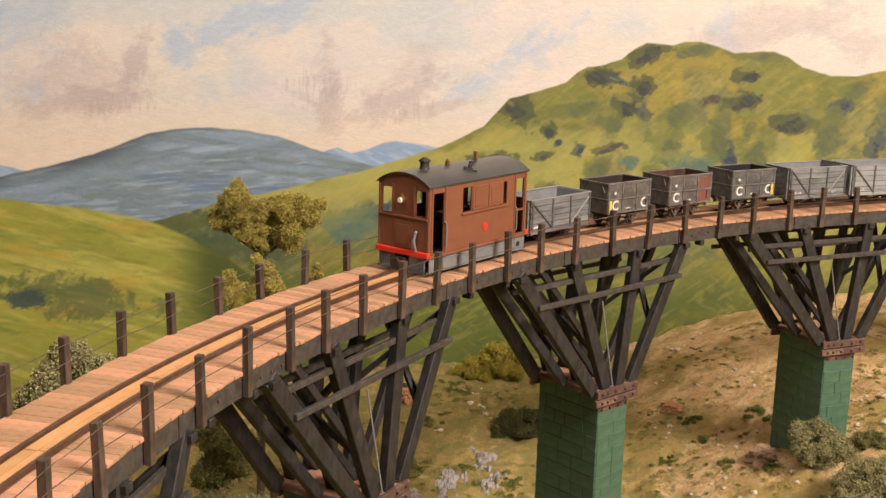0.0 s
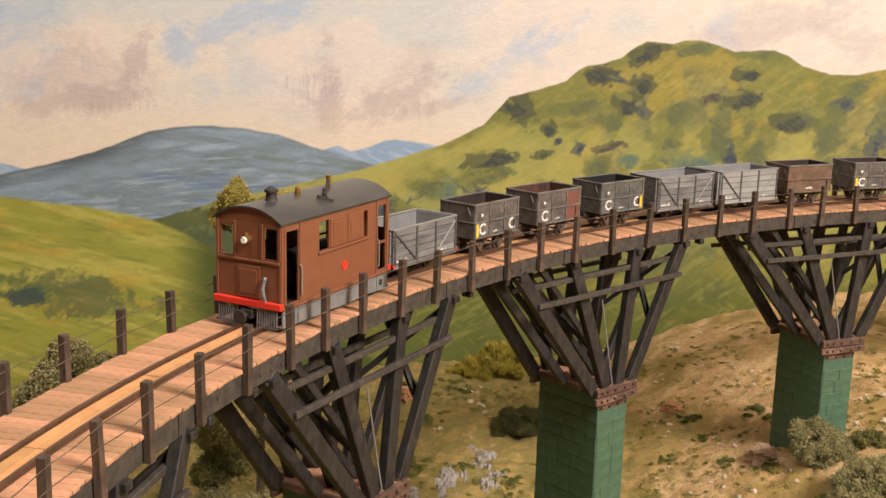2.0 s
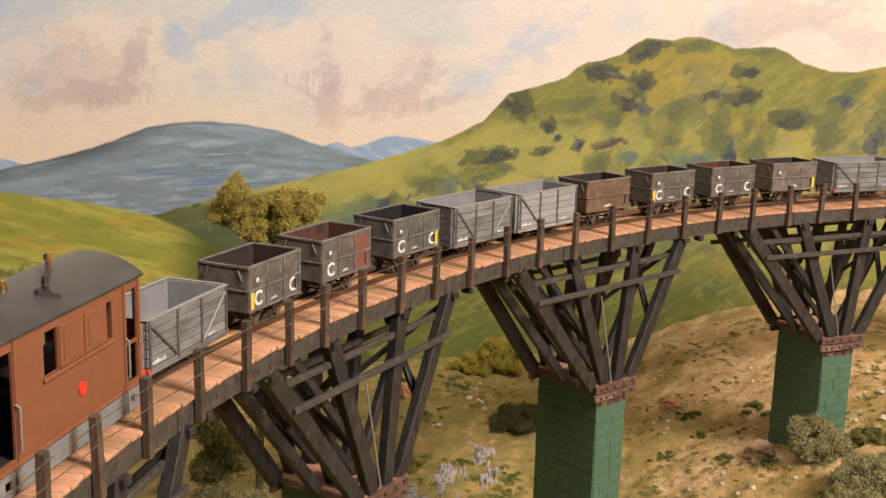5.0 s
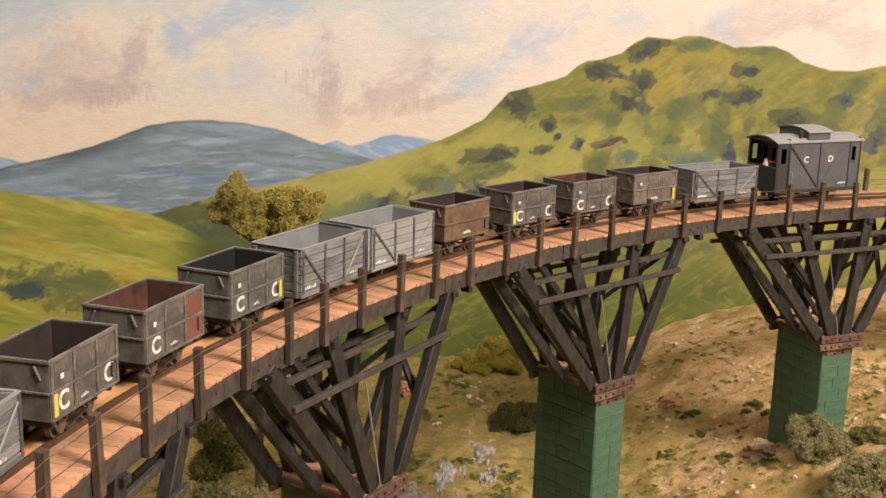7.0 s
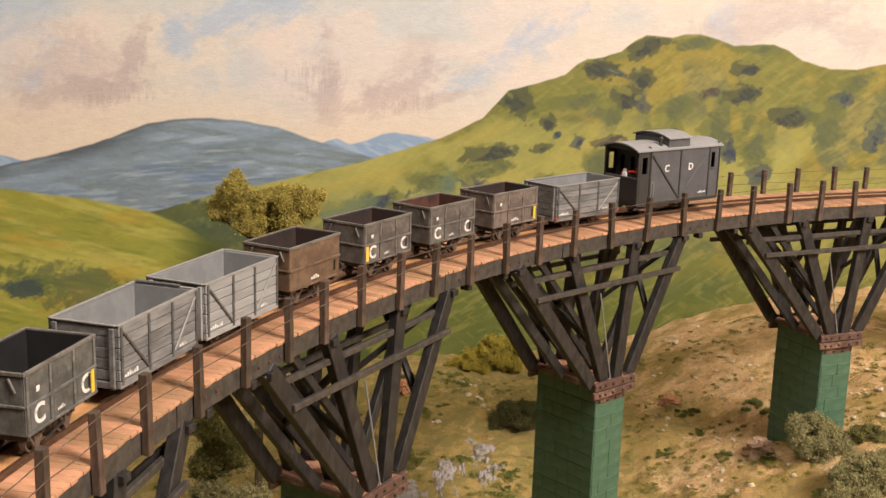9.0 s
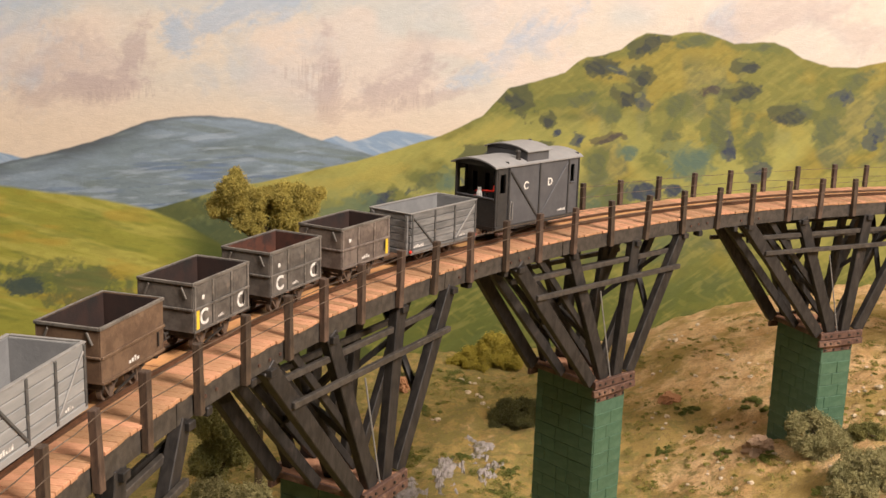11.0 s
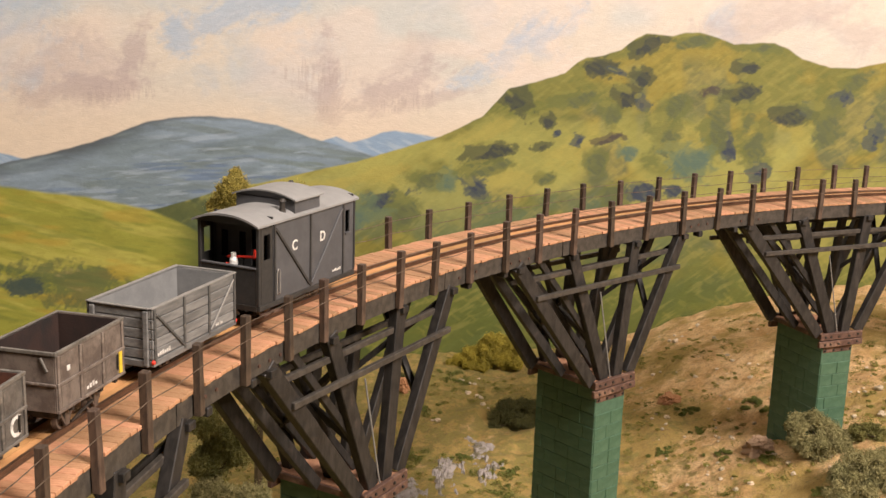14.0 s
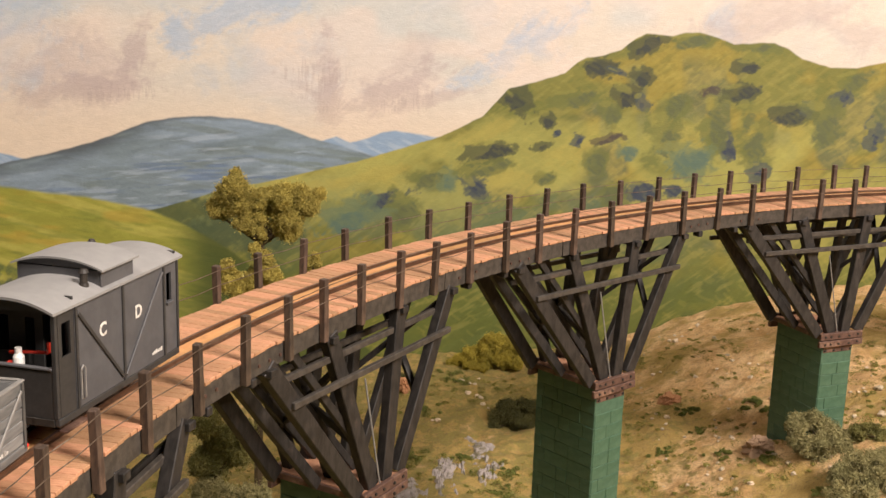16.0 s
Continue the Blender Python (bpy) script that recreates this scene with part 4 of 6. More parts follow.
def steel_wagon(label, body, inside, letters="CC", patch=None, rusty=False, dot=True, plain=False):
    t = thing("mineral_wagon", label, "wagon", "wagons of the coal train")
    L, W, z0, z1, th = 0.0555, 0.0167, 0.0165, 0.0432, 0.0008
    for k in (-1, 1):
        part("side", boxed(-L / 2, L / 2, *sorted((k * W, k * (W - th))), z0, z1, 0.0002), M[body], t)
        part("end", boxed(*sorted((k * L / 2, k * (L / 2 - th))), -W + th, W - th, z0, z1, 0.0002), M[body], t)
    part("floor", boxed(-L / 2 + th, L / 2 - th, -W + th, W - th, z0, z0 + 0.0012), M[body], t)
    lining(t, L, W, z0, z1, th, M[inside])
    # rim, ribs and panels
    bm = bmesh.new()
    for s in (-1, 1):
        box(bm, -L / 2 - 0.0006, L / 2 + 0.0006, s * W - 0.0006 - (th if s > 0 else -th) * 0.3, s * W + 0.0006, z1 - 0.0014, z1 + 0.0002, 0.0002) if s > 0 else box(bm, -L / 2 - 0.0006, L / 2 + 0.0006, -W - 0.0006, -W + 0.0008, z1 - 0.0014, z1 + 0.0002, 0.0002)
        box(bm, s * L / 2 - 0.0007, s * L / 2 + 0.0007, -W + 0.0009, W - 0.0009, z1 - 0.0014, z1 + 0.0002, 0.0002)
    part("rim", bm, M["rim"], t, "rim with worn bright edges")
    cols = () if plain else (-L / 2 + 0.0012, -L / 6, L / 6, L / 2 - 0.0012)
    for s in (-1, 1):
        for x in cols:
            part("rib", boxed(x - 0.0008, x + 0.0008, min(s * W, s * (W + 0.0008)), max(s * W, s * (W + 0.0008)), z0 + 0.0004, z1 - 0.0015, 0.0002), M["rib_" + body], t)
        zb = z0 + 0.0125
        part("rib", boxed(-L / 2, L / 2, min(s * W, s * (W + 0.0010)), max(s * W, s * (W + 0.0010)), zb - 0.0007, zb + 0.0007, 0.0002), M["rib_" + body], t)
        part("rib", boxed(-L / 2, L / 2, min(s * W, s * (W + 0.0009)), max(s * W, s * (W + 0.0009)), z0 - 0.0002, z0 + 0.0012, 0.0002), M["rib_" + body], t)
        # end stiffeners
        xe = s * L / 2
        for y in (-W + 0.004, W - 0.004):
            bm = bmesh.new()
            beam(bm, (xe + s * 0.0004, y, z1 - 0.0085), (xe + s * 0.0004, y * 0.78, z1 - 0.0025), 0.0011, 0.0009, (1, 0, 0), 0.0002)
            part("gusset", bm, M["rim"], t)
        part("rib", boxed(min(xe, xe + s * 0.0008), max(xe, xe + s * 0.0008), -W, W, zb - 0.0006, zb + 0.0006, 0.0002), M["rib_" + body], t)
    if not plain:
        for s in (-1, 1):
            for xa, xb in zip(cols[:-1], cols[1:]):
                for za, zc in ((z0 + 0.0022, z0 + 0.0108), (z0 + 0.0142, z1 - 0.0026)):
                    part("pressed_panel", boxed(xa + 0.0024, xb - 0.0024, *sorted((s * W, s * (W + 0.00015))), za, zc, 0.0001), M[body], t)
    y = W + 0.0002
    if rusty:
        part("rusty_panel", boxed(-L / 2 + 0.0018, -L / 6 - 0.001, W, W + 0.0004, z0 + 0.0013, z0 + 0.0116), M["rust_panel"], t, "rust-red door panel")
        part("rusty_panel", boxed(-L / 2 + 0.0018, -L / 6 - 0.001, W, W + 0.0004, z0 + 0.0134, z1 - 0.003), M["rust_panel"], t)
    spots = {"C": (L / 3,), "CC": (L / 3, -L / 3), "": ()}[letters]
    for x in spots:
        lettering("C", 0.0118, M["white"], t, pose(x - 0.0005, y + 0.0001, z0 + 0.0066, 90, 0, 180))
    if patch == "front":
        part("yellow_patch", boxed(L / 2 - 0.0052, L / 2 - 0.0024, W, W + 0.0004, z0 + 0.0014, z0 + 0.0115), M["yellow"], t, "yellow painted bar")
    if patch == "back":
        part("yellow_patch", boxed(-L / 2 + 0.0021, -L / 2 + 0.0046, W, W + 0.0006, z0 + 0.0014, z0 + 0.0116), M["yellow"], t, "yellow painted bar")
    if dot:
        part("number_plate", boxed(L / 3 - 0.0012, L / 3 + 0.0012, W, W + 0.0004, z0 + 0.0165, z0 + 0.0188, 0.0001), M["white"], t, "small white plate")
    small_marks(t, 0.003, W, z0 + 0.0030, 4, 1, 0.0015 if letters else 0.0022)
    bm = bmesh.new()
    rod(bm, (-L / 2 + 0.0065, W + 0.0008, z0 + 0.004), (-L / 2 + 0.0065, W + 0.0008, z0 + 0.011), 0.0005, 6)
    part("door_pin", bm, M["dark"], t)
    underframe(t, L - 0.004, W, z0 - 0.0002, 0.024)
    return t


def plank_wagon(label, L, wood, top=0.040, lamps=True, sheet=False):
    t = thing("open_wagon", label, "wagon", "wagons of the coal train")
    W, z0, th = 0.0186, 0.0150, 0.0013
    rnd = random.Random(label)
    n = 5
    h = (top - z0) / n
    made = {}
    for k in range(n):
        za, zb = z0 + k * h + 0.00018, z0 + (k + 1) * h - 0.00018
        for s in (-1, 1):
            ys = sorted((s * W, s * (W - th)))
            if ("side", k) not in made:
                made["side", k] = mesh_of("plank", boxed(-L / 2, L / 2, -th / 2, th / 2, za, zb, 0.0003), M[wood])
            ob = new("plank", made["side", k])
            ob.parent, ob.matrix_basis = t, pose(0, s * (W - th / 2) + rnd.uniform(-0.0001, 0.0001), 0)
            if ("end", k) not in made:
                made["end", k] = mesh_of("plank", boxed(-th / 2, th / 2, -W + th, W - th, za, zb, 0.0003), M[wood])
            ob = new("plank", made["end", k])
            ob.parent, ob.matrix_basis = t, pose(s * (L / 2 - th / 2) + rnd.uniform(-0.0001, 0.0001), 0, 0)
    part("floor", boxed(-L / 2 + th, L / 2 - th, -W + th, W - th, z0, z0 + 0.001), M["grey_in"], t)
    lining(t, L, W, z0, top, th, M["grey_in"])
    # solebar, capping, straps and diagonal stays
    for s in (-1, 1):
        part("solebar", boxed(-L / 2, L / 2, min(s * (W - 0.0022), s * (W + 0.0004)), max(s * (W - 0.0022), s * (W + 0.0004)), z0 - 0.0036, z0 - 0.0002, 0.0003), M[wood], t)
        part("capping", boxed(-L / 2 - 0.0004, L / 2 + 0.0004, min(s * (W - th - 0.0004), s * (W + 0.0004)), max(s * (W - th - 0.0004), s * (W + 0.0004)), top - 0.0001, top + 0.0007, 0.0002), M["strap_pale"], t)
        part("capping", boxed(s * L / 2 - 0.0009, s * L / 2 + 0.0009, -W + th + 0.0005, W - th - 0.0005, top - 0.0001, top + 0.0007, 0.0002), M["strap_pale"], t)
        for x in (-L / 2 + 0.0016, -L * 0.15, L * 0.15, L / 2 - 0.0016):
            part("strap", boxed(x - 0.0009, x + 0.0009, min(s * W, s * (W + 0.0007)), max(s * W, s * (W + 0.0007)), z0 - 0.002, top - 0.0003, 0.0002), M["iron_strap"], t)
        for k, m in ((1, "iron_strap"), (-1, "strap_pale")):
            bm = bmesh.new()
            beam(bm, (k * (L / 2 - 0.003), s * (W + 0.0005), top - 0.003), (k * L * 0.165, s * (W + 0.0005), z0 + 0.0008), 0.0014, 0.0007, (0, 1, 0), 0.0002)
            part("stay", bm, M[m], t)
        for y in (-W + 0.0035, W - 0.0035):
            part("end_post", boxed(min(s * L / 2, s * (L / 2 + 0.0014)), max(s * L / 2, s * (L / 2 + 0.0014)), y - 0.0013, y + 0.0013, z0 - 0.003, top - 0.001, 0.0003), M[wood], t)
        part("headstock", boxed(min(s * (L / 2 - 0.002), s * (L / 2 + 0.001)), max(s * (L / 2 - 0.002), s * (L / 2 + 0.001)), -W + 0.0025, W - 0.0025, z0 - 0.0038, z0 - 0.0004, 0.0003), M[wood], t)
    small_marks(t, L / 2 - 0.005, W, z0 + 0.0012, 6, 1, 0.0019)
    small_marks(t, -L * 0.15 - 0.008, W, z0 + 0.0012, 4, 1, 0.0017)
    if lamps:
        for s in (1, -1):
            bm = bmesh.new()
            bmesh.ops.create_uvsphere(bm, u_segments=8, v_segments=6, radius=0.0012, matrix=pose(s * (L / 2 - 0.0004), W - 0.0002, z0 - 0.0012))
            part("red_marker", bm, M["red"], t, "small red painted marker")
    if sheet:
        bm = bmesh.new()
        box(bm, -L / 2 - 0.0006, -L / 2 + 0.0014, -W * 0.9, W * 0.5, top + 0.0006, top + 0.0018, 0.0004)
        part("tarpaulin_roll", bm, M["iron_strap"], t)
    underframe(t, L - 0.002, W, z0 - 0.0004, L * 0.42)
    return t


def arched(bm, x0, x1, w, z_edge, z_top, th, n=14, drop=0.0):
    """A curved roof sheet across y."""
    rows = []
    for x in (x0, x1):
        up, lo = [], []
        for k in range(n + 1):
            u = -1 + 2 * k / n
            z = z_edge + (z_top - z_edge) * (1 - abs(u) ** 2.2)
            up.append(bm.verts.new((x, u * w, z)))
            lo.append(bm.verts.new((x, u * w, z - th)))
        rows.append((up, lo))
    (u0, l0), (u1, l1) = rows
    for k in range(n):
        bm.faces.new((u0[k], u0[k + 1], u1[k + 1], u1[k]))
        bm.faces.new((l0[k + 1], l0[k], l1[k], l1[k + 1]))
        bm.faces.new((u0[k + 1], u0[k], l0[k], l0[k + 1]))
        bm.faces.new((u1[k], u1[k + 1], l1[k + 1], l1[k]))
    for k in (0, n):
        bm.faces.new((u0[k], u1[k], l1[k], l0[k]))


def wall_with_openings(L0, L1, z0, z1, th, holes):
    """A wall in the x-z plane with rectangular openings (x0, x1, z0, z1), built of solid pieces."""
    bm = bmesh.new()
    xs = sorted({L0, L1, *[h[0] for h in holes], *[h[1] for h in holes]})
    for a, b in zip(xs[:-1], xs[1:]):
        cuts = sorted((h[2], h[3]) for h in holes if h[0] <= a + 1e-6 and h[1] >= b - 1e-6)
        z = z0
        for c0, c1 in cuts:
            if c0 > z + 1e-6:
                box(bm, a, b, -th / 2, th / 2, z, c0)
            z = c1
        if z1 > z + 1e-6:
            box(bm, a, b, -th / 2, th / 2, z, z1)
    bmesh.ops.remove_doubles(bm, verts=bm.verts, dist=1e-6)
    return bm


def tram_loco():
    t = thing("tram_locomotive", "brown steam tram locomotive with grey skirts and red buffer beam", "locomotive")
    L, W, zb, ze, zt = 0.121, 0.0236, 0.0155, 0.0655, 0.0742
    F = L / 2
    th = 0.0011
    # long sides: doorway at each end, a sash window between
    holes = [(F - 0.0165, F - 0.0035, zb + 0.002, ze - 0.005), (-F + 0.004, -F + 0.0145, zb + 0.021, ze - 0.005), (-F + 0.004, -F + 0.0145, zb + 0.002, zb + 0.0195),
             (F - 0.0490, F - 0.0385, zb + 0.0275, ze - 0.0045), (-F + 0.027, -F + 0.0315, zb + 0.0275, ze - 0.0055)]
    for s in (1, -1):
        part("side_panel", wall_with_openings(-F, F, zb, ze, th, holes), M["brown"], t, at=pose(0, s * (W - th / 2), 0))
        y0, y1 = sorted((s * W, s * (W + 0.0007)))
        # window board and shutters
        part("window_ledge", boxed(-F + 0.026, F - 0.037, *sorted((s * W, s * (W + 0.0014))), zb + 0.0255, zb + 0.0272, 0.0003), M["brown"], t)
        for xa, xb in ((-F + 0.0325, -F + 0.0510), (-F + 0.0525, F - 0.0500)):
            frame_part = part("shutter", boxed(xa, xb, y0, y1, zb + 0.0275, ze - 0.0045, 0.0003), M["brown"], t)
            part("shutter_panel", boxed(xa + 0.0025, xb - 0.0025, *sorted((s * (W + 0.0007), s * (W + 0.0010))), zb + 0.030, ze - 0.007, 0.0002), M["brown"], frame_part)
        for xa in (F - 0.0030, F - 0.0182, -F + 0.0022, -F + 0.0158):
            part("door_post", boxed(xa - 0.0009, xa + 0.0009, y0, y1, zb, ze - 0.001, 0.0003), M["brown"], t)
        part("sill_strip", boxed(-F - 0.0005, F + 0.0005, *sorted((s * (W - 0.0005), s * (W + 0.0013))), zb - 0.0012, zb + 0.0006, 0.0003), M["brown"], t)
        for xa in (F - 0.0175, -F + 0.0155):
            bm = bmesh.new()
            tube(bm, [(xa, s * (W + 0.0006), zb + 0.0045), (xa, s * (W + 0.002), zb + 0.0055), (xa, s * (W + 0.002), zb + 0.0225), (xa + 0.001, s * (W + 0.0006), zb + 0.024)], 0.00045, 6)
            part("grab_rail", bm, M["strap_pale"], t, "pale metal grab rail")
        bm = bmesh.new()
        rod(bm, (-0.0060, s * W, zb + 0.0135), (-0.0060, s * (W + 0.0006), zb + 0.0135), 0.0030, 20)
        part("crest", bm, M["red"], t, "round red crest plate")
        # skirts with small inspection openings
        part("skirt", wall_with_openings(-F + 0.001, F - 0.001, 0.0035, zb - 0.0012, 0.001, [(F - 0.013, F - 0.0085, 0.0065, 0.0105), (-F + 0.0075, -F + 0.0115, 0.0065, 0.0105)]), M["skirt"], t, "grey sheet-metal skirt", pose(0, s * (W - 0.0006), 0))
        part("skirt_rib", boxed(-F + 0.016, F - 0.018, *sorted((s * W, s * (W + 0.0007))), zb - 0.0032, zb - 0.0022, 0.0002), M["skirt"], t)
        for x in (-F + 0.0145, F - 0.0165):
            part("skirt_rib", boxed(x - 0.0006, x + 0.0006, *sorted((s * W, s * (W + 0.0006))), 0.0038, zb - 0.0014, 0.0002), M["skirt"], t)
    # ends: two spectacle windows each
    eh = [(-W + 0.0035, -W + 0.0125, zb + 0.0285, ze - 0.0035), (W - 0.0125, W - 0.0035, zb + 0.0285, ze - 0.0035)]
    for s in (1, -1):
        e = part("end_panel", wall_with_openings(-W + th, W - th, zb, ze, th, eh), M["brown"], t, at=pose(s * (F - th / 2), 0, 0, 0, 0, 90))
        part("fanlight", gable(s * (F - th), th, W - 0.0005, ze - 0.0005, zt - 0.0012), M["brown"], t)
        part("waist_rail", boxed(min(s * F, s * (F + 0.0011)), max(s * F, s * (F + 0.0011)), -W + 0.001, W - 0.001, zb + 0.0258, zb + 0.0274, 0.0003), M["brown"], t)
        for y in (-W + 0.0013, W - 0.0013, -W + 0.0138, W - 0.0138):
            part("pillar", boxed(min(s * F, s * (F + 0.0008)), max(s * F, s * (F + 0.0008)), y - 0.0010, y + 0.0010, zb + 0.0276, ze - 0.0010, 0.0003), M["brown"], t)
        part("pillar", boxed(min(s * F, s * (F + 0.0007)), max(s * F, s * (F + 0.0007)), -W, -W + 0.0018, zb, zb + 0.0256, 0.0003), M["brown"], t)
        part("pillar", boxed(min(s * F, s * (F + 0.0007)), max(s * F, s * (F + 0.0007)), W - 0.0018, W, zb, zb + 0.0256, 0.0003), M["brown"], t)
        door = part("inspection_door", boxed(min(s * F, s * (F + 0.0006)), max(s * F, s * (F + 0.0006)), -0.0085, 0.0085, zb + 0.004, zb + 0.0235, 0.0003), M["brown"], t)
        part("door_panel", boxed(min(s * (F + 0.0006), s * (F + 0.0010)), max(s * (F + 0.0006), s * (F + 0.0010)), -0.0062, 0.0062, zb + 0.0065, zb + 0.021, 0.0002), M["brown"], door)
        part("buffer_beam", boxed(min(s * (F - 0.001), s * (F + 0.0026)), max(s * (F - 0.001), s * (F + 0.0026)), -W - 0.0008, W + 0.0008, zb - 0.0008, zb + 0.0032, 0.0004), M["red"], t, "bright red buffer beam")
        # life guards: a row of bars either side of the coupling
        for half in (-1, 1):
            g = part("life_guard", boxed(s * (F + 0.0012) - 0.0005, s * (F + 0.0012) + 0.0005, min(half * 0.0068, half * (W - 0.0005)), max(half * 0.0068, half * (W - 0.0005)), 0.0034, 0.0044), M["dark"], t)
            for k in range(9):
                bm = bmesh.new()
                y = half * (0.0072 + k * 0.0017)
                beam(bm, (s * (F + 0.0012), y, zb - 0.0006), (s * (F + 0.0016), y, 0.0028), 0.0006, 0.0007, (1, 0, 0))
                part("guard_bar", bm, M["skirt"], g)
        bm = bmesh.new()
        box(bm, s * F - 0.002, s * F + 0.003, -0.0045, 0.0045, 0.0075, 0.0128, 0.0005)
        rod(bm, (s * (F + 0.003), 0, 0.0095), (s * (F + 0.008), 0, 0.0095), 0.0014, 10)
        rod(bm, (s * (F + 0.008), 0, 0.0095), (s * (F + 0.0096), 0, 0.0095), 0.0042, 16)
        part("centre_buffer", bm, M["dark"], t, "black central buffer and coupling")
    bm = bmesh.new()
    tube(bm, [(F + 0.0008, 0.0125, zb + 0.002), (F + 0.0026, 0.0128, zb + 0.006), (F + 0.0030, 0.0120, zb + 0.011), (F + 0.0022, 0.0128, zb + 0.016), (F + 0.0008, 0.0125, zb + 0.0175)], 0.0011, 8)
    part("brake_hose", bm, M["skirt"], t, "grey vacuum brake hose")
    # headlamp
    bm = bmesh.new()
    rod(bm, (F + 0.0, 0, 0.0545), (F + 0.0042, 0, 0.0545), 0.0024, 16)
    rod(bm, (F + 0.002, 0, 0.0565), (F + 0.002, 0, 0.0588), 0.0011, 8)
    lamp = part("headlamp", bm, M["brass"], t, "brass headlamp")
    bm = bmesh.new()
    rod(bm, (F + 0.0042, 0, 0.0545), (F + 0.0051, 0, 0.0545), 0.0021, 16, 0.0017)
    part("lens", bm, M["lens"], lamp, "white glass lens")
    # cab floor, boiler and inner shade
    part("cab_floor", boxed(-F + 0.0012, F - 0.0012, -W + 0.0012, W - 0.0012, zb - 0.001, zb + 0.0008), M["dark"], t)
    bm = bmesh.new()
    rod(bm, (-F + 0.028, 0, 0.029), (F - 0.028, 0, 0.029), 0.0115, 20)
    part("boiler", bm, M["dark"], t)
    # roof
    bm = bmesh.new()
    arched(bm, -F - 0.0020, F + 0.0018, W + 0.0009, ze + 0.0002, zt, 0.0011, 18)
    roof = part("roof", bm, M["roof"], t, "dark weathered curved roof")
    for p in roof.data.polygons:
        p.use_smooth = False
    bm = bmesh.new()
    rod(bm, (0.0380, 0, zt - 0.0012), (0.0380, 0, zt + 0.0030), 0.0036, 18, 0.0032)
    rod(bm, (0.0380, 0, zt + 0.0030), (0.0380, 0, zt + 0.0062), 0.0033, 18)
    rod(bm, (0.0380, 0, zt - 0.0014), (0.0380, 0, zt + 0.0008), 0.0046, 18, 0.0036)
    rod(bm, (0.0380, 0, zt + 0.0050), (0.0380, 0, zt + 0.0064), 0.0043, 18)
    rod(bm, (0.0380, 0, zt + 0.0064), (0.0380, 0, zt + 0.0082), 0.0036, 18, 0.0014)
    part("chimney", bm, M["dark"], t, "short black chimney")
    bm = bmesh.new()
    rod(bm, (0.0108, 0.0, zt - 0.001), (0.0108, 0.0, zt + 0.002), 0.0021, 12)
    bmesh.ops.create_uvsphere(bm, u_segments=10, v_segments=8, radius=0.0018, matrix=pose(0.0108, 0, zt + 0.003))
    part("whistle", bm, M["brass"], t, "polished brass whistle dome")
    bm = bmesh.new()
    beam(bm, (0.0035, 0.0150, zt - 0.0012), (-0.0245, -0.001, zt + 0.0040), 0.0017, 0.0012, (0, 0, 1))
    beam(bm, (0.0075, 0.0130, zt - 0.0014), (-0.0010, 0.0185, zt - 0.0040), 0.0014, 0.0014, (0, 0, 1))
    beam(bm, (0.0070, 0.0120, zt - 0.0008), (0.0020, 0.0165, zt - 0.0022), 0.0012, 0.0018, (0, 0, 1))
    rod(bm, (-0.0060, 0.0085, zt - 0.0012), (-0.0060, 0.0085, zt + 0.0022), 0.0012, 8)
    rod(bm, (0.0030, 0.0148, zt - 0.0035), (0.0030, 0.0148, zt + 0.0008), 0.0013, 8)
    part("roof_lever", bm, M["dark"], t, "black steam pipe laid on the roof")
    bm = bmesh.new()
    rod(bm, (-0.0255, -0.0010, zt - 0.001), (-0.0255, -0.0010, zt + 0.0072), 0.0014, 10)
    rod(bm, (-0.0255, -0.0010, zt + 0.0040), (-0.0255, -0.0010, zt + 0.0068), 0.0020, 10)
    part("safety_valve", bm, M["brass"], t, "brass safety valve")
    for x in (-0.025, 0.025):
        wheelset(t, x)
    return t


def gable(x, th, w, z_edge, z_top, n=16):
    """The curved end wall under an arched roof."""
    bm = bmesh.new()
    a, b = [], []
    for k in range(n + 1):
        u = -1 + 2 * k / n
        z = z_edge + (z_top - z_edge) * (1 - abs(u) ** 2.2) + 0.0002
        a.append(bm.verts.new((x, u * w, z)))
        b.append(bm.verts.new((x + th * (1 if x > 0 else -1), u * w, z)))
    bm.faces.new(a)
    bm.faces.new(b[::-1])
    for k in range(n):
        bm.faces.new((a[k], a[k + 1], b[k + 1], b[k]))
    bm.faces.new((a[n], a[0], b[0], b[n]))
    return bm


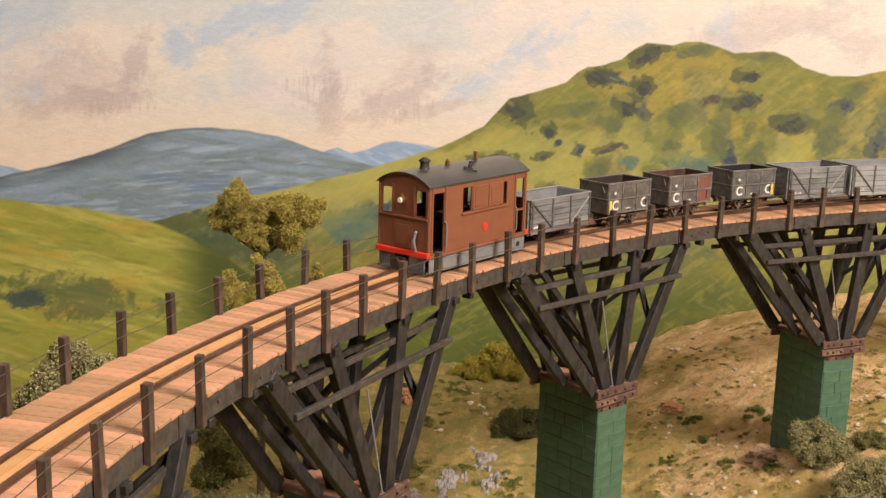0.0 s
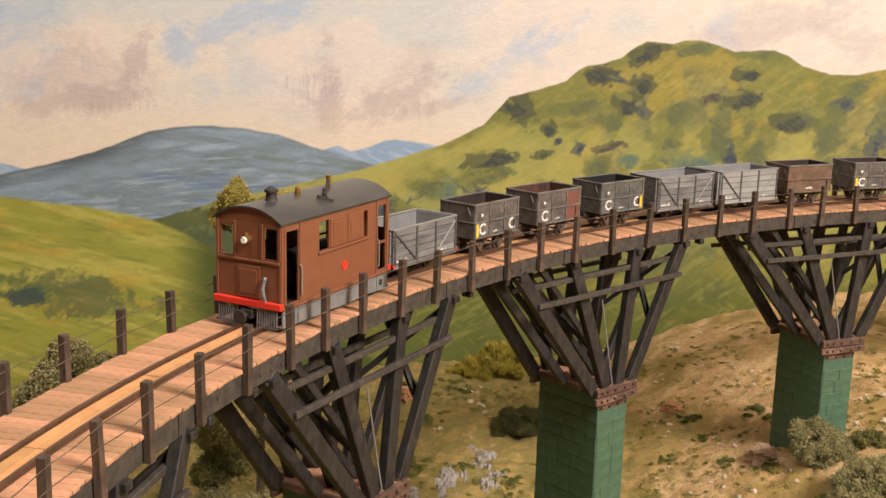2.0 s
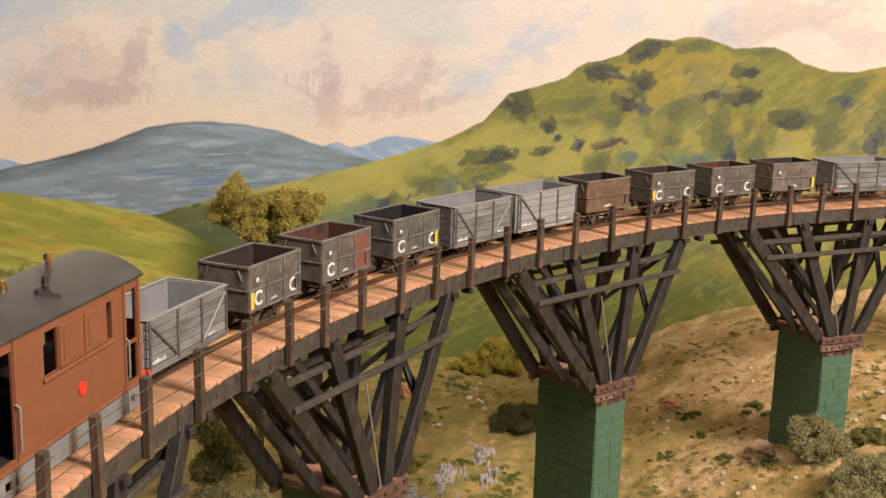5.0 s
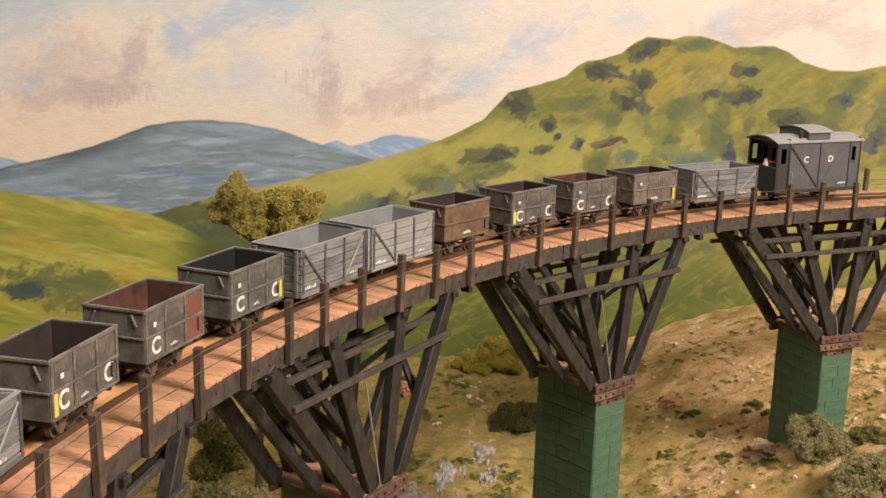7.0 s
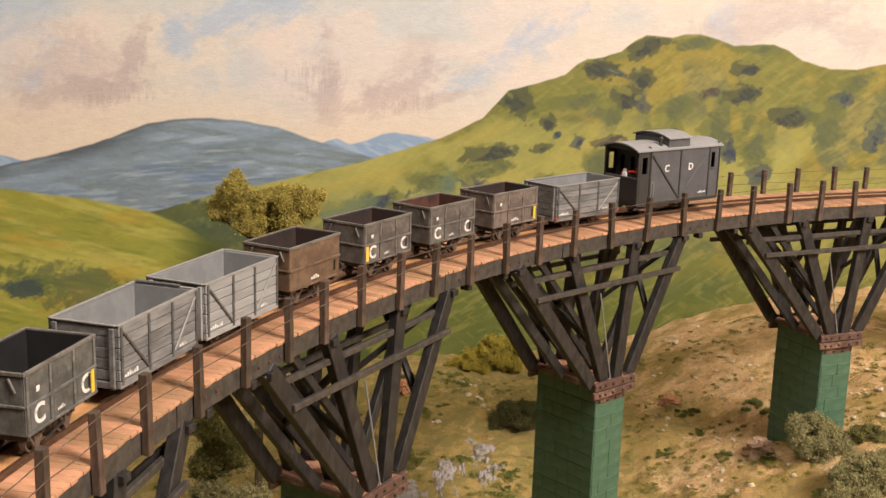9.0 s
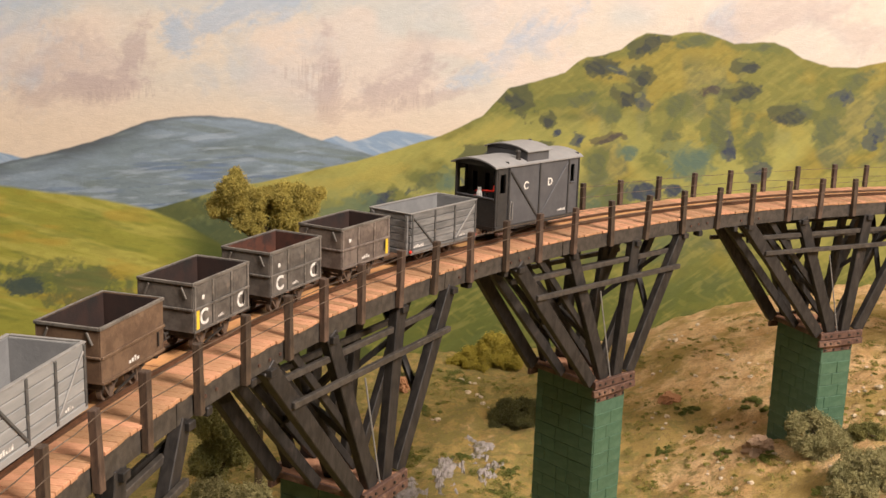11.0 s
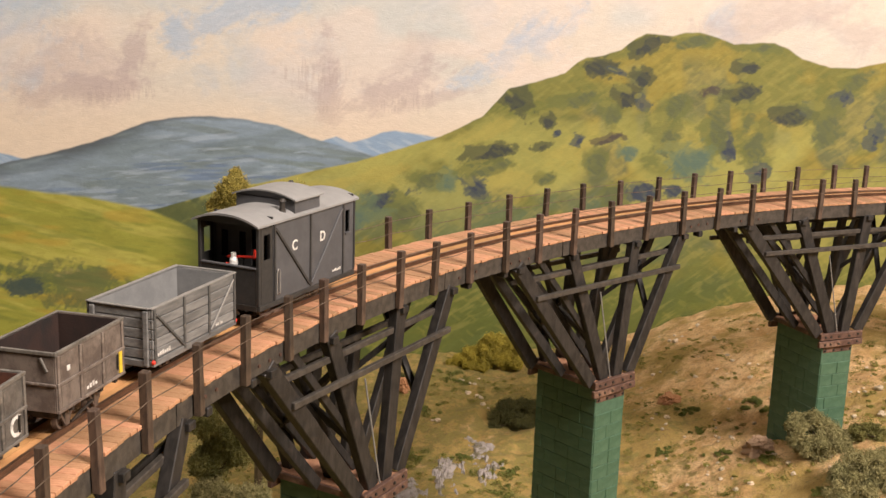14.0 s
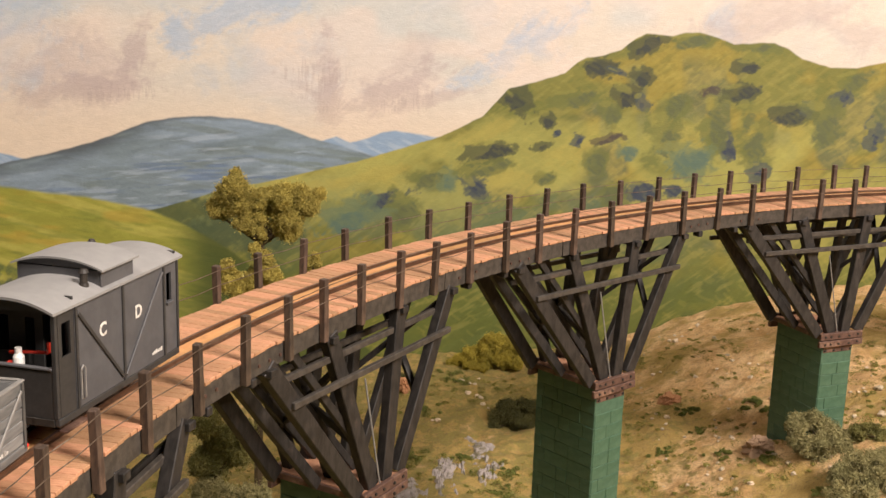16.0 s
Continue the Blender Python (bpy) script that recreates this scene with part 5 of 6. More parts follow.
def brake_van():
    t = thing("brake_van", "dark grey brake van with open balcony and clerestory roof", "brake van")
    W, zb, ze, zt = 0.0212, 0.0165, 0.0625, 0.0680
    X0, X1, F = -0.0565, 0.0350, 0.0500
    th = 0.0011
    for s in (1, -1):
        holes = [(X0 + 0.0065, X0 + 0.0115, zb + 0.026, ze - 0.006)]
        part("side_wall", wall_with_openings(X0, X1, zb, ze, th, holes), M["van"], t, at=pose(0, s * (W - th / 2), 0))
        y0, y1 = sorted((s * W, s * (W + 0.0008)))
        ym = s * (W + 0.0005)
        xm = -0.0040
        for x in (X0 + 0.001, X0 + 0.0145, xm, X1 - 0.001):
            part("strap", boxed(x - 0.0008, x + 0.0008, y0, y1, zb, ze - 0.001, 0.0002), M["van_dark"], t)
        for xa, m in ((X1 - 0.002, "van_dark"), (X0 + 0.016, "van")):
            bm = bmesh.new()
            beam(bm, (xa, ym, ze - 0.004), (xm + (0.0012 if xa > xm else -0.0012), ym, zb + 0.002), 0.0017, 0.0009, (0, 1, 0), 0.0002)
            part("stay", bm, M[m], t)
        part("window_frame", boxed(X0 + 0.0058, X0 + 0.0122, *sorted((s * W, s * (W + 0.0012))), zb + 0.0245, zb + 0.0258, 0.0002), M["van"], t)
        part("sole_bar", boxed(X0, F - 0.001, *sorted((s * (W - 0.002), s * (W + 0.0004))), zb - 0.0034, zb - 0.0002, 0.0003), M["van_dark"], t)
        # step and hand rail
        part("step_board", boxed(X1 - 0.004, F - 0.002, *sorted((s * (W - 0.001), s * (W + 0.003))), zb - 0.0062, zb - 0.0052, 0.0002), M["iron"], t)
        bm = bmesh.new()
        tube(bm, [(X1 - 0.0045, s * W, zb + 0.003), (X1 - 0.0045, s * (W + 0.0016), zb + 0.004), (X1 - 0.0045, s * (W + 0.0016), zb + 0.017), (X1 - 0.003, s * (W + 0.0016), zb + 0.0185), (X1 - 0.0015, s * (W + 0.0016), zb + 0.017), (X1 - 0.0015, s * (W + 0.0016), zb + 0.004)], 0.0004, 6)
        part("grab_rail", bm, M["strap_pale"], t)
        # balcony
        part("balcony_post", boxed(F - 0.0028, F - 0.0008, *sorted((s * (W - 0.0022), s * W)), zb, ze, 0.0003), M["van_dark"], t)
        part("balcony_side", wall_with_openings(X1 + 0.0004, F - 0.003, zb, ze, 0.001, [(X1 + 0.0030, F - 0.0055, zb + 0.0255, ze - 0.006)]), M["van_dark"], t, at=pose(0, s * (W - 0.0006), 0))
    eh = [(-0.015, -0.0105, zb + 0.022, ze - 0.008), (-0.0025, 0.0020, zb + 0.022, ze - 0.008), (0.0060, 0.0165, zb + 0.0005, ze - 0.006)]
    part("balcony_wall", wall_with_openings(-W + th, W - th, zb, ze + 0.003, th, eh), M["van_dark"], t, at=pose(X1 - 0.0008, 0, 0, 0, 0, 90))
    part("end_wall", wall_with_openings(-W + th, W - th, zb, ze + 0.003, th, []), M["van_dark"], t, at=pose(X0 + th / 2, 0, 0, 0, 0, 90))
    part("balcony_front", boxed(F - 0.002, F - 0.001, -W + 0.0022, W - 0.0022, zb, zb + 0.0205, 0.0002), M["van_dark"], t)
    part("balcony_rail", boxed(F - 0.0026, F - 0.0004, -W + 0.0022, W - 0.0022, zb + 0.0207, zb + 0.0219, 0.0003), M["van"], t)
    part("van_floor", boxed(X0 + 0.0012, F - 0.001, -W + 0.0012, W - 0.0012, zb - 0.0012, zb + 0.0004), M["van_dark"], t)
    bm = bmesh.new()
    arched(bm, X0 - 0.0025, F + 0.0025, W + 0.0016, ze + 0.0004, zt, 0.0012, 18)
    part("roof", bm, M["van_roof"], t, "pale grey curved roof")
    for x in (F - 0.0008, X0 + 0.0004):
        part("roof_end", gable(x, 0.0012, W + 0.0004, ze - 0.0006, zt - 0.0016), M["van_dark"], t)
    # clerestory
    c0, c1, cw = -0.0150, 0.0122, 0.0208
    for s in (1, -1):
        part("clerestory_side", boxed(c0, c1, *sorted((s * (cw - 0.001), s * cw)), ze + 0.0006, ze + 0.0094, 0.0002), M["van"], t)
    for x in (c0, c1 - 0.001):
        part("clerestory_end", gable(x, 0.001, cw - 0.0011, ze + 0.0090, zt + 0.0072), M["van"], t)
        part("clerestory_end", boxed(min(x, x + 0.001), max(x, x + 0.001), -cw + 0.0011, cw - 0.0011, ze + 0.0012, ze + 0.0086), M["van"], t)
    bm = bmesh.new()
    arched(bm, c0 - 0.0020, c1 + 0.0020, cw + 0.0018, ze + 0.0095, zt + 0.0082, 0.0009, 18)
    part("clerestory_roof", bm, M["van_roof"], t, "raised pale grey clerestory roof")
    bm = bmesh.new()
    rod(bm, (0.0175, 0.0155, zt - 0.0035), (0.0175, 0.0155, zt + 0.0040), 0.0017, 12)
    rod(bm, (0.0175, 0.0155, zt - 0.0035), (0.0175, 0.0155, zt - 0.0012), 0.0024, 12, 0.0019)
    rod(bm, (0.0175, 0.0155, zt + 0.0034), (0.0175, 0.0155, zt + 0.0050), 0.0025, 12, 0.0014)
    part("stove_pipe", bm, M["dark"], t, "black stove pipe")
    bm = bmesh.new()
    rod(bm, (-0.0215, -0.004, zt - 0.0008), (-0.0215, -0.004, zt + 0.0075), 0.0012, 10)
    rod(bm, (-0.0215, -0.004, zt + 0.0070), (-0.0215, -0.004, zt + 0.0084), 0.0020, 10, 0.0012)
    part("roof_vent", bm, M["dark"], t, "small black roof vent")
    for x, ch in ((0.0130, "C"), (-0.0178, "D")):
        lettering(ch, 0.0085, M["white"], t, pose(x, W + 0.0001, zb + 0.0285, 90, 0, 180))
    small_marks(t, X0 + 0.0255, W, zb + 0.0035, 6, 1, 0.0016)
    # brake column and lamp on the balcony
    bm = bmesh.new()
    rod(bm, (0.0425, 0.0050, zb), (0.0425, 0.0050, zb + 0.0250), 0.0009, 8)
    part("brake_column", bm, M["van_dark"], t)
    bm = bmesh.new()
    tube(bm, [(0.0425, -0.0050, zb + 0.0245), (0.0425, 0.0050, zb + 0.0256), (0.0425, 0.0135, zb + 0.0262), (0.0425, 0.0137, zb + 0.0305)], 0.0008, 8)
    part("brake_handle", bm, M["red"], t, "bent red brake handle")
    bm = bmesh.new()
    rod(bm, (0.0452, 0.0010, zb + 0.0165), (0.0452, 0.0010, zb + 0.0240), 0.0026, 14, 0.0024)
    rod(bm, (0.0452, 0.0010, zb + 0.0240), (0.0452, 0.0010, zb + 0.0257), 0.0024, 14, 0.0014)
    rod(bm, (0.0452, 0.0010, zb + 0.0257), (0.0452, 0.0010, zb + 0.0280), 0.0015, 12)
    tail = part("hand_lamp", bm, M["lamp_white"], t, "white enamel hand lamp with red side")
    part("lamp_bracket", boxed(0.0442, 0.0463, -0.0005, 0.0025, zb, zb + 0.0165, 0.0002), M["van_dark"], t)
    bm = bmesh.new()
    rod(bm, (0.0456, -0.0014, zb + 0.0200), (0.0458, -0.0036, zb + 0.0200), 0.0021, 12)
    part("red_glass", bm, M["red"], tail)
    underframe(t, 0.101, W, zb - 0.0004, 0.054)
    return t


M["lamp_white"] = surface("white_enamel", (0.8, 0.78, 0.74), (0.74, 0.72, 0.68), None, 0.35, bump=0.02)

# each vehicle and the place of its middle along the arc at the start, in metres
TRAIN = [
    (tram_loco(), 2.4105),
    (plank_wagon("grey planked open wagon coupled behind the brown tram locomotive", 0.0765, "grey_wood", 0.0388), 2.2970),
    (steel_wagon("grey steel mineral wagon, dark inside, yellow patch", "steel_dark", "dark_in", "CC", "front"), 2.2050),
    (steel_wagon("grey steel mineral wagon with rusty door and lining", "steel_dark", "rust_in", "C", None, True), 2.1240),
    (steel_wagon("slate steel mineral wagon, black inside, yellow bar", "steel_black", "black_in", "CC", "back"), 2.0400),
    (plank_wagon("grey planked open wagon with rolled sheet on its end", 0.0720, "grey_wood", 0.0415, False, True), 1.9565),
    (plank_wagon("pale grey planked open wagon with clean lining", 0.0740, "grey_light", 0.0415, False), 1.8730),
    (steel_wagon("plain brown steel mineral wagon without letters", "steel_brown", "dark_in", "", None, False, False, True), 1.7915),
    (steel_wagon("dark grey steel mineral wagon with bright yellow bar", "steel_dark", "dark_in", "CC", "front"), 1.7060),
    (steel_wagon("grey-brown steel mineral wagon with worn letters", "steel_dark", "rust_in", "CC"), 1.6262),
    (steel_wagon("umber steel mineral wagon with small white plates", "steel_umber", "dark_in", "", "back"), 1.5455),
    (plank_wagon("weathered grey planked open wagon coupled to the brake van", 0.0805, "grey_wood", 0.0405), 1.4515),
    (brake_van(), 1.3385),
]
TRACK_OFF = -0.0015

# ---- trees and bushes ----
def chips(centres, radii, counts, size, seed, squash=(1, 1, 1)):
    """Loose flakes of foam scattered through clumps, thickest near their skins: points and triangles."""
    rs = np.random.RandomState(seed)
    c, r = np.repeat(np.array(centres), counts, 0), np.repeat(np.array(radii), counts)
    unit = lambda v: v / np.linalg.norm(v, axis=1, keepdims=True)
    n = len(r)
    d = unit(rs.normal(size=(n, 3)))
    lump = 0.45 + 1.1 * fbm(d[:, 0] * 2.2 + c[:, 0] * 300 + 50, d[:, 1] * 2.2 + d[:, 2] * 1.7 + c[:, 2] * 300 + 90, 3)
    p = c + d * np.array(squash) * (r * (0.45 + 0.55 * rs.rand(n) ** 0.5 + 0.45 * rs.rand(n) ** 6) * lump)[:, None]
    u = unit(rs.normal(size=(n, 3)))
    v = unit(np.cross(u, rs.normal(size=(n, 3))))
    w = np.cross(u, v)
    s = (size * rs.uniform(0.6, 1.5, n))[:, None]
    vs = np.stack([p + v * s, p - v * s * 0.5 + w * s * 0.85, p - v * s * 0.5 - w * s * 0.85, p + u * s * 0.9], 1).reshape(-1, 3)
    k = np.arange(n)[:, None] * 4
    fs = np.stack([k + [0, 1, 2], k + [1, 2, 3]], 1).reshape(-1, 3)
    return vs, fs


def flakes(name, vs, fs, material):
    me = bpy.data.meshes.new(name)
    me.vertices.add(len(vs))
    me.vertices.foreach_set("co", vs.astype(np.float32).ravel())
    me.loops.add(fs.size)
    me.loops.foreach_set("vertex_index", fs.astype(np.int32).ravel())
    me.polygons.add(len(fs))
    me.polygons.foreach_set("loop_start", np.arange(0, fs.size, 3, dtype=np.int32))
    me.update(calc_edges=True)
    me.materials.append(material)
    return new(name, me)


def cores(clumps, share):
    """Lumpy solid hearts of the clumps."""
    bm = bmesh.new()
    bmesh.ops.create_icosphere(bm, subdivisions=2, radius=1)
    d = np.array([v.co for v in bm.verts])
    f = np.array([[v.index for v in q.verts] for q in bm.faces])
    bm.free()
    vs, fs = [], []
    for k, (c, r) in enumerate(clumps):
        lump = 0.35 + 1.3 * fbm(d[:, 0] * 3 + k * 7.7, d[:, 1] * 3 + d[:, 2] * 2.3 + k * 3.1, 3)
        vs.append(np.array(c) + d * (r * share * lump)[:, None])
        fs.append(f + k * len(d))
    return np.concatenate(vs), np.concatenate(fs)


def crown(name, clumps, n, size, material, parent, seed):
    counts = [max(60, int(n * (r / 0.008) ** 2)) for c, r in clumps]
    v1, f1 = chips([tuple(c) for c, r in clumps], [r for c, r in clumps], counts, size, seed)
    v2, f2 = cores(clumps, 0.55)
    ob = flakes(name, np.concatenate([v1, v2]), np.concatenate([f1, f2 + len(v1)]), material)
    ob.parent = parent
    return ob


def tree(label, foot, lobes, material, seed, spread=8, size=0.0009, n=900, name="tree", category="tree", trunk_r=0.005):
    """lobes: (centre, radius) of the crown's masses; each breaks up into small clumps on limbs."""
    rnd = random.Random(seed)
    t = thing(name, label, category)
    foot = Vector((foot[0], foot[1], float(ground_z(np.array(foot[0]), np.array(foot[1]))) - 0.004))
    bm = bmesh.new()
    clumps = []
    low = min(c[2] - r for c, r in lobes)
    mid = sum((Vector(c) for c, r in lobes), Vector()) / len(lobes)
    fork = Vector((mid.x * 0.5 + foot.x * 0.5, mid.y, max(foot.z + 0.008, low)))
    pts = [foot, foot.lerp(fork, 0.5) + Vector((rnd.uniform(-1, 1), rnd.uniform(-1, 1), 0)) * 0.006, fork]
    for k, (a, b) in enumerate(zip(pts[:-1], pts[1:])):
        rod(bm, a, b, trunk_r * (1 - 0.25 * k), 9, trunk_r * (0.75 - 0.25 * k))
    for c, r in lobes:
        c = Vector(c)
        knee = fork.lerp(c, 0.55) + Vector((rnd.uniform(-1, 1), rnd.uniform(-1, 1), 0.2)) * 0.005
        rod(bm, fork, knee, trunk_r * 0.45, 7, trunk_r * 0.32)
        rod(bm, knee, c, trunk_r * 0.32, 6, trunk_r * 0.15)
        for _ in range(spread):
            d = Vector((rnd.gauss(0, 1), rnd.gauss(0, 1), rnd.gauss(0, 0.9))).normalized()
            p = c + d * r * rnd.uniform(0.45, 1.0)
            clumps.append((p, r * rnd.uniform(0.40, 0.64)))
            rod(bm, c, p, trunk_r * 0.14, 4, trunk_r * 0.06)
        clumps.append((c, r * 0.7))
    part("trunk", bm, M["bark"], t, "thin dark trunk and limbs")
    crown("crown", clumps, n, size, M[material], t, seed)
    return t


def tree_set():
    y = 1.15
    tree("olive green foam-foliage tree with two crowns behind the viaduct", (-0.190, y), [((-0.211, y, -0.004), 0.0102), ((-0.221, y, -0.014), 0.0141), ((-0.207, y - 0.008, -0.023), 0.0192), ((-0.224, y, -0.031), 0.0128), ((-0.234, y, -0.037), 0.0064), ((-0.196, y, -0.036), 0.0154), ((-0.198, y - 0.006, -0.050), 0.0115), ((-0.191, y, -0.019), 0.0115),
                                       ((-0.162, y, -0.020), 0.0154), ((-0.147, y - 0.006, -0.026), 0.0154), ((-0.155, y - 0.006, -0.041), 0.0166), ((-0.159, y, -0.055), 0.0115), ((-0.176, y + 0.006, -0.018), 0.0090), ((-0.136, y, -0.018), 0.0102), ((-0.125, y, -0.012), 0.0064), ((-0.186, y, -0.060), 0.0090), ((-0.172, y + 0.004, -0.050), 0.0090), ((-0.181, y + 0.006, -0.034), 0.0090), ((-0.168, y + 0.008, -0.033), 0.0128)], "leaf_olive", 3, 7, 0.0007, 1500)
    tree("straggling olive shrub growing below the tall tree", (-0.185, y - 0.03), [((-0.177, y - 0.03, -0.077), 0.0102), ((-0.172, y - 0.03, -0.095), 0.0115), ((-0.186, y - 0.03, -0.101), 0.0128), ((-0.169, y - 0.03, -0.110), 0.0128), ((-0.214, y - 0.03, -0.087), 0.0077), ((-0.210, y - 0.03, -0.102), 0.0115), ((-0.200, y - 0.03, -0.115), 0.0141), ((-0.187, y - 0.03, -0.066), 0.0064)], "leaf_olive", 5, 7, 0.0007, 1500)
    tree("slim olive shrub behind the outer fence", (-0.131, y - 0.03), [((-0.129, y - 0.03, -0.077), 0.0077), ((-0.133, y - 0.03, -0.090), 0.0077), ((-0.128, y - 0.03, -0.104), 0.0090)], "leaf_olive", 6, 6, 0.0007, 1500, trunk_r=0.003)
    tree("grey-green bush rising beside the viaduct's outer edge", (-0.285, 0.80), [((-0.284, 0.80, -0.085), 0.016), ((-0.272, 0.80, -0.072), 0.013), ((-0.298, 0.80, -0.105), 0.016), ((-0.266, 0.81, -0.100), 0.015)], "leaf_grey", 8, 8, 0.0009)
    tree("small grey-green bush beside the outer fence", (-0.243, 0.80), [((-0.243, 0.80, -0.072), 0.008), ((-0.232, 0.80, -0.082), 0.009)], "leaf_grey", 9, 6, 0.0009)
    def bush(label, x, y, lobes, material, seed):
        g = float(ground_z(np.array(x), np.array(y)))
        tree(label, (x, y), [((x + a, y + b, g + h), r) for a, b, h, r in lobes], material, seed, 8, 0.0007, 1300, name="bush", category="bush", trunk_r=0.003)
    bush("yellow-green foam bush at the foot of the backdrop", 0.066, 1.575, [(-0.036, 0, 0.008, 0.010), (-0.020, 0, 0.016, 0.013), (-0.004, 0, 0.024, 0.014), (0.012, 0, 0.034, 0.014), (0.028, 0, 0.036, 0.013), (0.042, 0, 0.026, 0.012), (0.0, -0.01, 0.010, 0.013), (0.022, -0.012, 0.016, 0.014), (0.040, -0.008, 0.012, 0.012), (-0.024, -0.008, 0.004, 0.010), (-0.046, 0, 0.003, 0.007)], "leaf_yellow", 12)
    bush("dark green bush in the shade of the stone pier", 0.092, 1.385, [(-0.018, 0, 0.010, 0.012), (-0.004, 0, 0.022, 0.014), (0.014, 0, 0.026, 0.015), (0.026, 0, 0.020, 0.014), (0.006, -0.012, 0.006, 0.013), (0.022, -0.01, 0.008, 0.013), (-0.020, -0.01, 0.0, 0.009), (0.030, -0.012, 0.0, 0.011)], "leaf_dark", 14)
    bush("dusty grey-green bush in front of the stone pier", 0.388, 1.105, [(-0.024, 0, 0.022, 0.011), (-0.012, 0.004, 0.026, 0.012), (0.002, 0, 0.022, 0.013), (0.016, -0.004, 0.018, 0.013), (0.028, -0.008, 0.014, 0.011), (-0.012, -0.012, 0.008, 0.012), (0.006, -0.018, 0.006, 0.013), (0.022, -0.018, 0.006, 0.012), (-0.026, -0.006, 0.008, 0.009)], "leaf_grey", 16)
    bush("spreading grey-green bush on the sandy bank", 0.405, 1.025, [(-0.022, 0, 0.006, 0.010), (-0.004, 0.006, 0.012, 0.012), (0.014, 0.008, 0.016, 0.013), (0.030, 0.010, 0.018, 0.013), (-0.014, -0.018, 0.006, 0.011), (0.006, -0.020, 0.010, 0.013), (0.026, -0.018, 0.012, 0.013), (-0.030, -0.030, 0.002, 0.010), (-0.006, -0.034, 0.002, 0.011), (0.018, -0.036, 0.004, 0.012)], "leaf_grey", 18)
    bush("small green bush at the foot of the stone pier", 0.430, 1.090, [(-0.006, 0, 0.006, 0.008), (0.006, 0, 0.008, 0.009), (0.014, -0.006, 0.004, 0.007)], "leaf_mid", 17)
    bush("low olive tussock beside the viaduct", -0.045, 1.52, [(-0.012, 0, 0.004, 0.010), (0.006, 0, 0.005, 0.010), (0.02, -0.01, 0.002, 0.008)], "leaf_dark", 19)
    tree("green bush growing under the viaduct", (-0.21, 1.0), [((-0.215, 1.0, -0.20), 0.020), ((-0.19, 1.0, -0.22), 0.018), ((-0.205, 1.0, -0.245), 0.018)], "leaf_mid", 21, 9, 0.0009)
    tree("low dusty bush under the viaduct", (-0.20, 0.98), [((-0.20, 0.98, -0.27), 0.02), ((-0.17, 0.98, -0.285), 0.02), ((-0.22, 0.97, -0.29), 0.02), ((-0.14, 0.98, -0.30), 0.018)], "leaf_grey", 23, 9, 0.0009, name="bush", category="bush")


tree_set()


